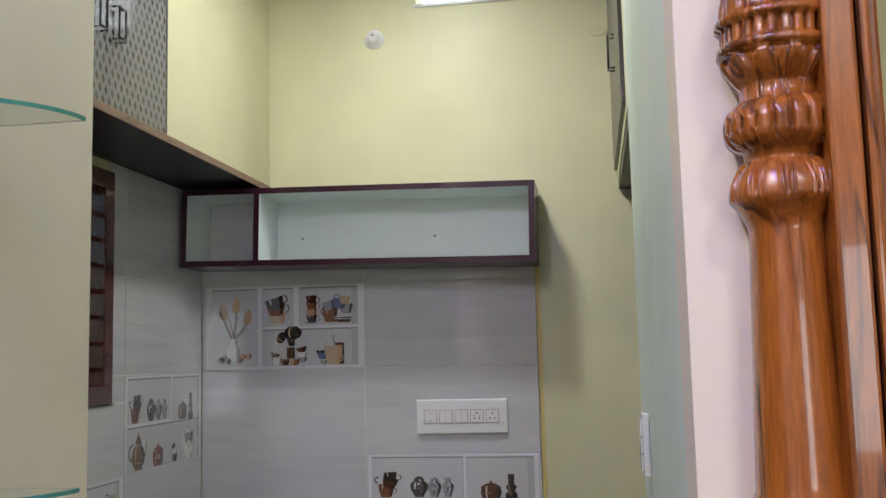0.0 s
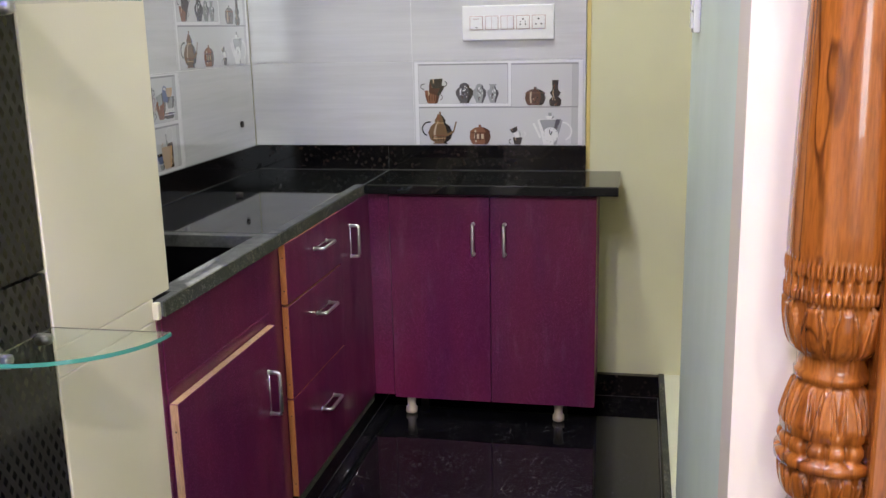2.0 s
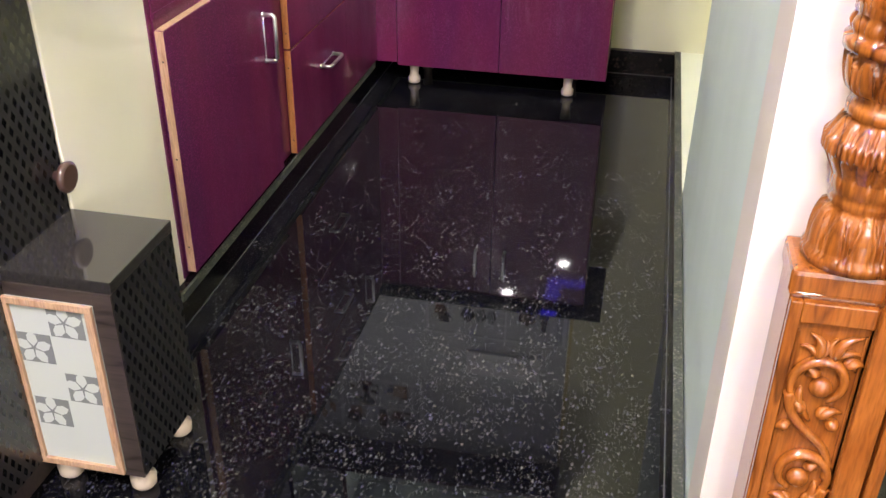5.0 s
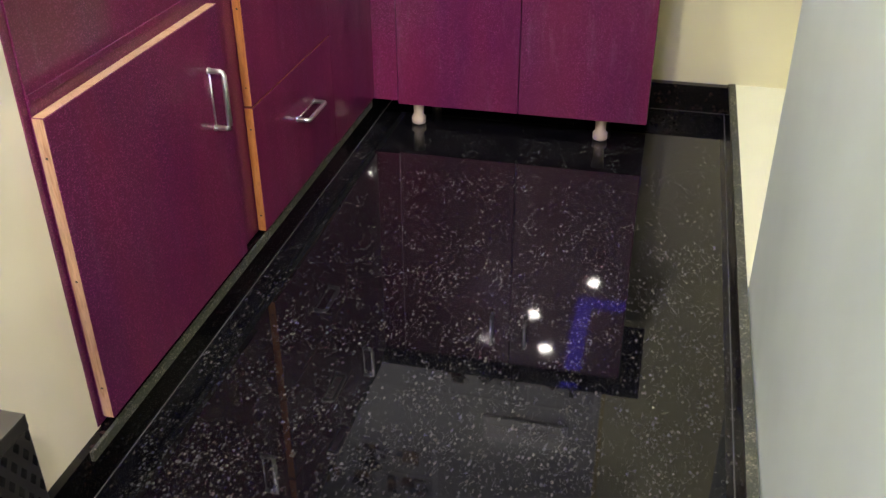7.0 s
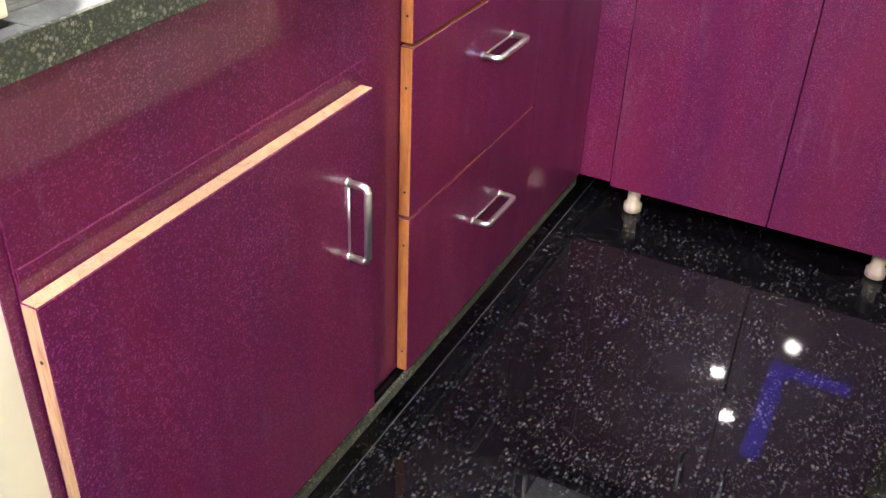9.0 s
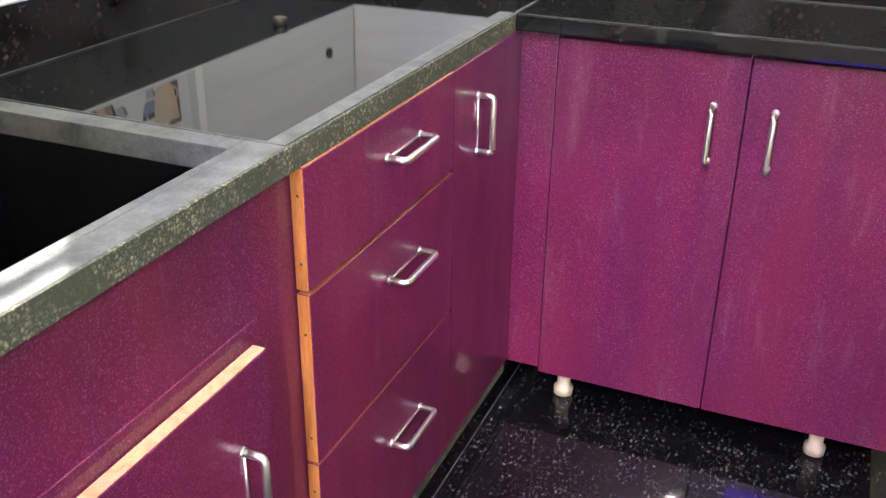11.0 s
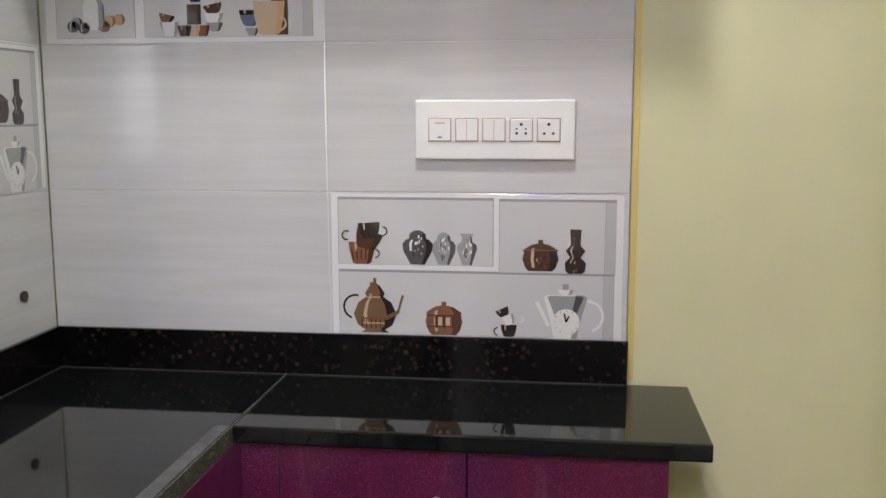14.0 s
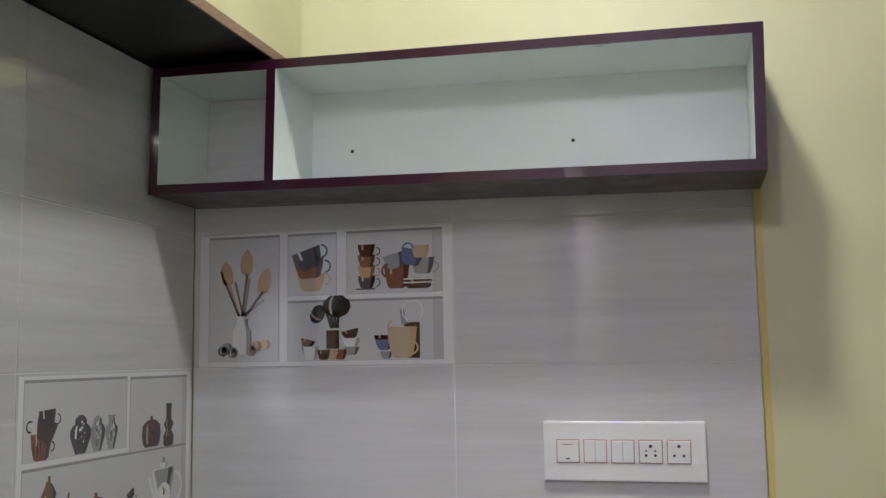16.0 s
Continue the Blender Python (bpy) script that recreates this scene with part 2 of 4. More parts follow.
def tile_mat():
    m = mat("glazed_grey_tile", (0.6, 0.6, 0.61), 0.12, coat=0.9)
    n = noise_tex(m, 3.2, 5, 0.6, (0.35, 0.35, 3.5), 0.5)
    fine = noise_tex(m, 30, 4, 0.6, (0.08, 0.08, 3.0), 0.2)
    c = ramp(m, n, [(0.3, (0.54, 0.54, 0.55)), (0.55, (0.62, 0.62, 0.63)), (0.75, (0.56, 0.55, 0.55))])
    f = ramp(m, fine, [(0.3, (0.92, 0.92, 0.92)), (0.7, (1, 1, 1))])
    link(m, mix(m, 1.0, c, f, "MULTIPLY"), shader(m).inputs["Base Color"])
    bump(m, noise_tex(m, 9, 2), 0.03, 0.002)
    return m


TILE = tile_mat()
NICHE = mat("printed_niche_white", (0.57, 0.57, 0.58), 0.1, coat=0.9)
NICHE_MID = mat("printed_niche_side", (0.47, 0.47, 0.48), 0.12, coat=0.9)
NICHE_SHADE = mat("printed_niche_grey", (0.3, 0.3, 0.31), 0.12, coat=0.9)
FRAMEW = mat("printed_white_border", (0.74, 0.74, 0.75), 0.1, coat=0.9)
GROUT = mat("white_grout", (0.62, 0.62, 0.62), 0.5)


def glass(name, color, rough=0.02):
    m = mat(name, color, rough)
    shader(m).inputs["Transmission Weight"].default_value = 1.0
    shader(m).inputs["IOR"].default_value = 1.45
    return m


GLASS = glass("clear_glass", (0.9, 0.97, 0.95))
GLASS_EDGE = mat("green_glass_edge", (0.06, 0.27, 0.21), 0.08, coat=0.5)
FROST = mat("frosted_glass", (0.48, 0.50, 0.42), 0.25, coat=0.3)
PRINT = {k: mat("print_" + k, v, 0.12, coat=0.9) for k, v in {
    "brown": (0.075, 0.027, 0.016), "dark": (0.018, 0.012, 0.012), "clay": (0.21, 0.085, 0.045), "cream": (0.5, 0.38, 0.27),
    "slate": (0.075, 0.07, 0.08), "blue": (0.12, 0.15, 0.27), "grey": (0.3, 0.31, 0.31), "wheat": (0.52, 0.33, 0.18),
    "white": (0.74, 0.74, 0.73), "bronze": (0.17, 0.1, 0.05), "flower": (0.2, 0.205, 0.185)}.items()}


def glow(name, color, strength):
    m = mat(name, color)
    shader(m).inputs["Emission Color"].default_value = (*color, 1)
    shader(m).inputs["Emission Strength"].default_value = strength
    return m


# ---- mesh helpers ----
def box(bm, x0, x1, y0, y1, z0, z1, bevel=0.0, slot=0):
    vs = [bm.verts.new((x, y, z)) for x in (x0, x1) for y in (y0, y1) for z in (z0, z1)]
    fs = [bm.faces.new([vs[i] for i in f]) for f in ((0, 1, 3, 2), (4, 6, 7, 5), (0, 4, 5, 1), (2, 3, 7, 6), (0, 2, 6, 4), (1, 5, 7, 3))]
    for f in fs:
        f.material_index = slot
    if bevel:
        es = list({e for f in fs for e in f.edges})
        bmesh.ops.bevel(bm, geom=es, offset=bevel, segments=2, profile=0.6, affect="EDGES", material=-1)
    return fs


def lathe(bm, profile, center, seg=24, petals=None, axis="z", slot=0):
    """profile: rows of (height, radius, petal count, petal depth)."""
    rings = []
    for row in profile:
        h, r = row[:2]
        n, d = row[2:4] if len(row) > 2 else (0, 0)
        ring = []
        for i in range(seg):
            a = 2 * math.pi * i / seg
            rr = r * (1 + d * (abs(math.sin(n * a / 2)) - 0.6)) if n else r
            u, v = rr * math.cos(a), rr * math.sin(a)
            p = {"z": (u, v, h), "y": (u, h, v), "x": (h, u, v)}[axis]
            ring.append(bm.verts.new((center[0] + p[0], center[1] + p[1], center[2] + p[2])))
        rings.append(ring)
    for a, b in zip(rings, rings[1:]):
        for i in range(seg):
            f = bm.faces.new((a[i], a[(i + 1) % seg], b[(i + 1) % seg], b[i]))
            f.smooth = True
            f.material_index = slot
    for ring in (rings[0], rings[-1]):
        bm.faces.new(ring).material_index = slot


def tube(bm, points, r, seg=8, slot=0):
    pts = [Vector(p) for p in points]
    rings = []
    for i, p in enumerate(pts):
        d = (pts[min(i + 1, len(pts) - 1)] - pts[max(i - 1, 0)]).normalized()
        up = Vector((0, 0, 1)) if abs(d.z) < 0.9 else Vector((1, 0, 0))
        u = d.cross(up).normalized()
        v = d.cross(u)
        rings.append([bm.verts.new(p + r * (math.cos(2 * math.pi * k / seg) * u + math.sin(2 * math.pi * k / seg) * v)) for k in range(seg)])
    for a, b in zip(rings, rings[1:]):
        for k in range(seg):
            f = bm.faces.new((a[k], a[(k + 1) % seg], b[(k + 1) % seg], b[k]))
            f.smooth = True
            f.material_index = slot
    for ring in (rings[0], rings[-1]):
        bm.faces.new(ring).material_index = slot


def tapered(bm, points, radii, seg=8):
    """A round bar whose radius changes from point to point."""
    pts, rings = [Vector(p) for p in points], []
    for i, p in enumerate(pts):
        d = (pts[min(i + 1, len(pts) - 1)] - pts[max(i - 1, 0)]).normalized()
        u = d.cross(Vector((0, 1, 0))).normalized()
        v = d.cross(u)
        q = radii[min(i, len(radii) - 1)]
        rings.append([bm.verts.new(p + q * (math.cos(2 * math.pi * k / seg) * u + 1.3 * math.sin(2 * math.pi * k / seg) * v)) for k in range(seg)])
    for a, b in zip(rings, rings[1:]):
        for k in range(seg):
            bm.faces.new((a[k], a[(k + 1) % seg], b[(k + 1) % seg], b[k])).smooth = True
    for ring in (rings[0], rings[-1]):
        bm.faces.new(ring)


def smooth_line(points, steps):
    """Points on a smooth curve through the given ones."""
    p = [np.array(q, float) for q in [points[0]] + list(points) + [points[-1]]]
    out = []
    for i in range(1, len(p) - 2):
        for k in range(steps):
            u = k / steps
            out.append(tuple(0.5 * ((2 * p[i]) + (p[i + 1] - p[i - 1]) * u + (2 * p[i - 1] - 5 * p[i] + 4 * p[i + 1] - p[i + 2]) * u * u + (3 * p[i] - p[i - 1] - 3 * p[i + 1] + p[i + 2]) * u ** 3)))
    return out + [tuple(p[-2])]


def part(name, bm, material, parent=None, label="", kind=""):
    bmesh.ops.recalc_face_normals(bm, faces=bm.faces)
    me = bpy.data.meshes.new(name)
    bm.to_mesh(me)
    bm.free()
    for m in (material if isinstance(material, (list, tuple)) else [material]):
        me.materials.append(m)
    ob = new(name, me)
    ob.parent = parent
    if label or kind:
        tagged(ob, label, kind=kind)
    return ob


def boxpart(name, dims, material, parent=None, bevel=0.0015, label="", kind=""):
    bm = bmesh.new()
    box(bm, *dims, bevel=bevel)
    return part(name, bm, material, parent, label, kind)


def thing(name, label, category, group=""):
    return tagged(new(name), label, category, group)


def structure(name, boxes, material, label="", bevel=0.0):
    bm = bmesh.new()
    for b in boxes:
        box(bm, *b, bevel=bevel)
    return tagged(part(name, bm, material), label, kind="structure")


# ---- plan ----
BACK, LEFT, TILE_R = 3.613, -1.187, 0.045
JOINT_X, ROWS_Z, STRIP_Z = -0.573, (0.927, 1.230, 1.534, 1.838, 2.182), 0.931
TOP = 0.840
CEILING = 3.06
LEDGE_Z = 0.085
MINT_X = 0.343

# ---- large structure ----
structure("floor", [(-3.2, 3.4, -4.0, 5.0, -0.1, 0.0)], FLOOR, "polished black granite floor with pale flecks")
structure("ceiling", [(-1.4, 3.6, -4.2, 3.8, CEILING, CEILING + 0.15), (1.35, 3.6, 3.8, 4.2, CEILING, CEILING + 0.15)], CEIL, "plain white painted ceiling")
V0, V1, VZ = -0.362, 0.045, 2.866
structure("wall_north", [(-1.4, V0, 3.628, 3.8, 0, CEILING), (V1, 2.6, 3.628, 3.8, 0, CEILING), (V0, V1, 3.628, 3.8, 0, VZ)],
          YELLOW, "pale yellow-green painted kitchen wall")
WY0, WY1, WZ0, WZ1 = 2.12, 2.935, 1.452, 2.15
structure("wall_west", [(-1.4, -1.2, 1.53, WY0, 0, CEILING), (-1.4, -1.2, WY1, 3.628, 0, CEILING), (-1.4, -1.2, WY0, WY1, 0, WZ0),
                        (-1.4, -1.2, WY0, WY1, WZ1, CEILING)], YELLOW, "kitchen wall behind the tiles with a window opening")
structure("pier", [(-1.2, -0.69, 1.53, 1.863, 0, 0.80), (-1.2, -0.69, 1.53, 1.92, 0.845, CEILING), (-1.2, -0.69, 1.53, 1.852, 0.80, 0.845)],
          CREAM, "cream painted wall pier at the end of the kitchen counter", 0.003)
structure("wall_east", [(MINT_X, 0.47, 1.42, 2.52, 0, CEILING)], MINT, "pale mint painted wall beside the kitchen entrance")
structure("wall_entrance", [(MINT_X, 0.53, 1.30, 1.42, 0, CEILING), (0.53, 1.5, 1.30, 1.42, 2.1, CEILING), (1.5, 3.4, 1.30, 1.42, 0, CEILING)],
          PEACH, "peach painted wall end beside the carved door frame")
structure("niche_ledge", [(0.3403, 1.2, 2.52, 3.628, 0, LEDGE_Z)], LEDGE, "low cream painted ledge of the wall niche")
structure("wall_niche", [(1.2, 1.35, 2.4, 3.8, 0, CEILING), (0.47, 1.2, 2.40, 2.52, 0, CEILING)], YELLOW, "pale yellow painted inner walls of the niche")
# Unseen walls added around the hall for light and reflections; their opening is assumed.
structure("wall_hall", [(-0.95, -0.75, -4.0, 1.53, 0, CEILING), (-0.95, 3.4, -4.2, -4.0, 0, 0.9), (-0.95, 3.4, -4.2, -4.0, 2.2, CEILING),
                        (-0.95, 1.0, -4.2, -4.0, 0.9, 2.2), (2.3, 3.4, -4.2, -4.0, 0.9, 2.2), (3.4, 3.6, -4.2, 5.0, 0, CEILING), (1.35, 3.4, 4.0, 4.2, 0, CEILING)],
          PEACH, "unseen peach hall walls, added to enclose light and reflections")
structure("baseboard", [(-0.70, 0.319, 3.603, 3.628, 0, 0.083), (0.319, 0.340, 1.33, 3.628, 0, LEDGE_Z + 0.002),
                        (-0.70, -0.674, 1.535, 3.60, 0, 0.083)], GRANITE, "black granite skirting", 0.001)
structure("floor_joint", [(-0.674, -0.6728, 1.54, 3.60, 0.0004, 0.0016), (0.3178, 0.319, 1.34, 3.60, 0.0004, 0.0016), (-0.67, 0.316, 3.6018, 3.603, 0.0004, 0.0016)],
          JOINT, "dull cement joint where the skirting meets the floor")
structure("skirting_edge", [(0.3215, 0.3395, 1.335, 3.60, LEDGE_Z + 0.002, LEDGE_Z + 0.006), (-0.6738, -0.6675, 1.80, 3.28, 0.066, 0.0845)], EDGE, "rough sawn grey top of the skirting")


structure("plaster_lump", [(-0.6895, -0.676, 1.842, 1.8555, 0.803, 0.838)], CREAM, "lump of cream painted plaster at the counter's end", 0.003)
structure("yellow_strip", [(0.0465, 0.060, 3.6245, 3.6278, 0.845, 1.88)], YELLOW_DEEP, "thin strip of deeper yellow beside the tiles")


# tiles of the walls
def wall_tiles():
    tiles_back = tagged(new("tile_field"), "glossy pale grey wall tiles behind the counter", kind="structure")
    g = 0.0012
    for c, (a, b) in enumerate(((LEFT, JOINT_X), (JOINT_X, TILE_R))):
        for r in range(4):
            boxpart("tile", (a + g, b - g, BACK, 3.6275, ROWS_Z[r] + g, ROWS_Z[r + 1] - g), TILE, tiles_back, 0.0012)
    boxpart("grout", (LEFT + 0.001, TILE_R - 0.001, BACK + 0.0012, 3.6278, 0.84, 2.17), GROUT, tiles_back, 0)
    tiles_left = tagged(new("tile_field"), "glossy pale grey wall tiles beside the window", kind="structure")
    boxpart("grout", (-1.199, LEFT - 0.0012, 2.957, 3.61, 0.92, 2.17), GROUT, tiles_left, 0)
    boxpart("grout", (-1.199, LEFT - 0.0012, 1.93, 2.957, 0.92, WZ0 - 0.006), GROUT, tiles_left, 0)
    for a, b in ((3.024, 3.612), (2.424, 3.024), (1.925, 2.424)):
        for r in range(4):
            z0, z1 = ROWS_Z[r], ROWS_Z[r + 1]
            cuts = [(a, b, z0, z1)]
            if r == 1:
                cuts = [(a, b, z0, z1)] if a > 2.96 else [(a, min(b, 3.1), z0, min(z1, WZ0 - 0.004))]
                if a <= 2.96 and b > WY1:
                    cuts.append((WY1, b, WZ0, z1))
            if r > 1 and a < 2.96:
                cuts = [(WY1, b, z0, z1)] if b > WY1 else []
                if b <= WY1 and a < WY0:
                    cuts = [(a, WY0, z0, z1)]
            for p, q, z0, z1 in cuts:
                boxpart("tile", (-1.2, LEFT, p + g, q - g, z0 + g, z1 - g), TILE, tiles_left, 0.0012)


wall_tiles()


# ---- kitchen: counter ----
counter = thing("kitchen_counter", "polished black granite counter with a rough sawn grey-green edge", "counter")
SX0, SX1, SY0, SY1 = -1.08, -0.726, 1.97, 2.445
EDGE_X = -0.669


def slabs():
    bm = bmesh.new()
    z0 = 0.808
    box(bm, LEFT, EDGE_X - 0.004, SY1 + 0.036, 3.611, z0, TOP, 0.001)
    part("left_slab", bm, COUNTER, counter)
    bm = bmesh.new()
    box(bm, EDGE_X, 0.17, 3.262, 3.611, z0, TOP, 0.004)
    part("back_slab", bm, COUNTER, counter)
    bm = bmesh.new()
    box(bm, EDGE_X - 0.004, EDGE_X + 0.001, 1.856, 3.262, z0 - 0.001, TOP - 0.001, 0.001)
    part("sawn_edge", bm, EDGE, counter, "rough grey-green sawn granite edge")
    for b in ((LEFT, SX0, 1.925, SY1 + 0.034), (SX1, EDGE_X - 0.004, 1.925, SY1 + 0.034), (-0.69, EDGE_X - 0.004, 1.856, 1.9245),
              (SX0 + 0.0004, SX1 - 0.0004, SY1, SY1 + 0.034), (SX0 + 0.0004, SX1 - 0.0004, 1.925, SY0)):
        boxpart("sink_border", (*b, z0, TOP - 0.001), SILVER, counter, 0.0012, "dull grey ground slab border beside the sink")
    boxpart("sink_seam", (SX1 + 0.012, SX1 + 0.0135, SY0 - 0.03, SY1 + 0.02, TOP - 0.003, TOP - 0.0006), JOINT, counter, 0)
    boxpart("slab_joint", (EDGE_X - 0.0015, EDGE_X + 0.0012, 3.262, 3.61, TOP - 0.004, TOP + 0.0006), SILVER, counter, 0)
    boxpart("slab_joint", (LEFT, EDGE_X - 0.004, SY1 + 0.0338, SY1 + 0.0362, TOP - 0.004, TOP + 0.0006), SILVER, counter, 0)
    bm = bmesh.new()
    box(bm, EDGE_X - 0.03, EDGE_X - 0.004, SY1 + 0.036, 3.262, TOP - 0.001, TOP + 0.0006)
    part("chamfer", bm, SILVER, counter, "dull grey ground margin of the slab")


slabs()

splash = thing("counter_upstand", "black granite upstand strip along the tiled walls", "backsplash")
boxpart("back_strip", (LEFT + 0.012, -0.6705, 3.602, 3.6125, TOP + 0.0008, STRIP_Z), GRANITE, splash, 0.001)
boxpart("back_strip", (-0.669, TILE_R + 0.002, 3.602, 3.6125, TOP + 0.0008, STRIP_Z), GRANITE, splash, 0.001)
boxpart("strip_joint", (LEFT + 0.012, TILE_R, 3.6006, 3.6018, TOP + 0.0007, TOP + 0.0022), JOINT, splash, 0)
boxpart("strip_joint", (LEFT + 0.0112, LEFT + 0.0124, 1.925, 3.6, TOP + 0.0007, TOP + 0.0022), JOINT, splash, 0)
boxpart("left_strip", (LEFT + 0.0005, LEFT + 0.011, 2.70, 3.6125, TOP + 0.0008, STRIP_Z), GRANITE, splash, 0.001)
boxpart("left_strip", (LEFT + 0.0005, LEFT + 0.011, 1.925, 2.6985, TOP + 0.0008, STRIP_Z), GRANITE, splash, 0.001)

sink = thing("sink", "undermounted rectangular black kitchen sink", "sink")
for b in ((SX0 - 0.01, SX0 - 0.001, SY0 - 0.01, SY1 + 0.01, 0.62, 0.807), (SX1 + 0.001, SX1 + 0.01, SY0 - 0.01, SY1 + 0.01, 0.62, 0.807),
          (SX0, SX1, SY0 - 0.01, SY0 - 0.001, 0.62, 0.807), (SX0, SX1, SY1 + 0.001, SY1 + 0.01, 0.62, 0.807), (SX0 - 0.01, SX1 + 0.01, SY0 - 0.01, SY1 + 0.01, 0.61, 0.62)):
    boxpart("bowl_wall", b, BASIN, sink, 0.0)
bm = bmesh.new()
lathe(bm, [(0, 0.03), (0.003, 0.028)], ((SX0 + SX1) / 2, 2.2, 0.62), 20)
part("drain", bm, CHROME, sink)


def u_handle(name, place, along, out, length, parent, stand=0.03, r=0.0052):
    """A bent bar handle. place: its middle on the front; along and out: unit vectors."""
    a, o, p = Vector(along), Vector(out), Vector(place)
    h, c = length / 2, 0.007
    pts = [p - a * h, p - a * h + o * (stand - c), p - a * (h - 0.002) + o * (stand - 0.002), p - a * (h - c) + o * stand,
           p + a * (h - c) + o * stand, p + a * (h - 0.002) + o * (stand - 0.002), p + a * h + o * (stand - c), p + a * h]
    bm = bmesh.new()
    tube(bm, pts, r, 10)
    for s in (-1, 1):
        q = p + a * h * s
        tube(bm, [q, q + o * 0.003], r * 1.3, 10)
    tube(bm, [p - a * h + o * 0.002, p + a * h + o * 0.002], r * 0.36, 8)
    return part(name, bm, CHROME, parent, "polished chrome bar handle")


def door_x(name, y0, y1, z0, z1, parent, front=-0.665, back=-0.6845, edge=STRIP):
    """A board facing +x, with a laminate front and wood edges."""
    bm = bmesh.new()
    fs = box(bm, back, front, y0, y1, z0, z1)
    for i, f in enumerate(fs):
        f.material_index = 0 if i in (0, 1) else 1
    bmesh.ops.bevel(bm, geom=list({e for f in fs for e in f.edges}), offset=0.0012, segments=1, affect="EDGES")
    return part(name, bm, [PURPLE, edge], parent)


def side_cabinet():
    cab = thing("base_cabinet", "purple laminate sink cabinet with a door and three drawers", "cabinet")
    boxpart("bottom_board", (-1.185, -0.688, 1.853, 3.305, 0.088, 0.10), PURPLE, cab, 0)
    boxpart("side_board", (-1.185, -0.688, 1.853, 1.868, 0.1005, 0.806), PURPLE, cab, 0)
    boxpart("front_board", (-0.70, -0.6855, 1.869, 3.305, 0.1005, 0.806), PURPLE, cab, 0.0008)
    d = door_x("door", 1.866, 2.40, 0.100, 0.620, cab, edge=PALE)
    u_handle("handle", (-0.665, 2.335, 0.462), (0, 0, 1), (1, 0, 0), 0.11, d)
    for z0, z1, hz in ((0.092, 0.377, 0.262), (0.380, 0.638, 0.556), (0.643, 0.8062, 0.745)):
        w = door_x("drawer_front", 2.50, 2.965, z0, z1, cab)
        u_handle("handle", (-0.665, 2.775, hz), (0, 1, 0), (1, 0, 0), 0.11, w)
    f = door_x("corner_panel", 2.967, 3.298, 0.088, 0.806, cab, -0.666, -0.6845, PURPLE)
    u_handle("handle", (-0.666, 3.07, 0.69), (0, 0, 1), (1, 0, 0), 0.1, f)
    for y, zs in ((1.8658, (0.16, 0.36, 0.56)), (2.4998, (0.13, 0.33, 0.42, 0.58, 0.68, 0.77))):
        for z in zs:
            bm = bmesh.new()
            lathe(bm, [(0, 0.0022), (-0.0006, 0.0016)], (-0.6745, y, z), 8, axis="y")
            part("nail", bm, DARKHOLE, cab)
    bm = bmesh.new()
    box(bm, -0.6850, -0.6825, 1.870, 2.405, 0.638, 0.650, 0.001)
    part("shadow_bead", bm, PURPLE, cab)
    return cab


side_cabinet()


def back_cabinet():
    cab = thing("base_cabinet", "purple glitter two-door base cabinet standing on short ivory legs", "cabinet")
    for n, b in (("bottom_board", (-0.66, 0.099, 3.318, 3.595, 0.083, 0.10)), ("side_board", (0.084, 0.099, 3.318, 3.595, 0.1005, 0.806)),
                 ("back_board", (-0.66, 0.083, 3.580, 3.595, 0.1005, 0.806)), ("front_board", (-0.66, 0.083, 3.3185, 3.322, 0.1005, 0.806))):
        boxpart(n, b, PURPLE, cab, 0)
    boxpart("filler_panel", (-0.6845, -0.597, 3.300, 3.3175, 0.083, 0.806), PURPLE, cab)
    for x0, x1, hx in ((-0.594, -0.2515, -0.305), (-0.249, 0.101, -0.200)):
        bm = bmesh.new()
        fs = box(bm, x0, x1, 3.294, 3.316, 0.076, 0.797)
        for i, f in enumerate(fs):
            f.material_index = 0 if i in (2, 3) else 1
        bmesh.ops.bevel(bm, geom=list({e for f in fs for e in f.edges}), offset=0.0012, segments=1, affect="EDGES")
        d = part("door", bm, [PURPLE, PURPLE], cab)
        u_handle("handle", (hx, 3.294, 0.655), (0, 0, 1), (0, -1, 0), 0.102, d)
    boxpart("edge_band", (0.0995, 0.1015, 3.317, 3.332, 0.08, 0.806), PALE, cab, 0.0)
    for x, y in ((-0.548, 3.345), (-0.023, 3.345), (-0.548, 3.56), (-0.023, 3.56)):
        bm = bmesh.new()
        lathe(bm, [(0, 0.013), (0.004, 0.02), (0.02, 0.021), (0.028, 0.014), (0.06, 0.0155), (0.083, 0.019)], (x, y, 0), 20)
        part("leg", bm, LEGMAT, cab)


back_cabinet()


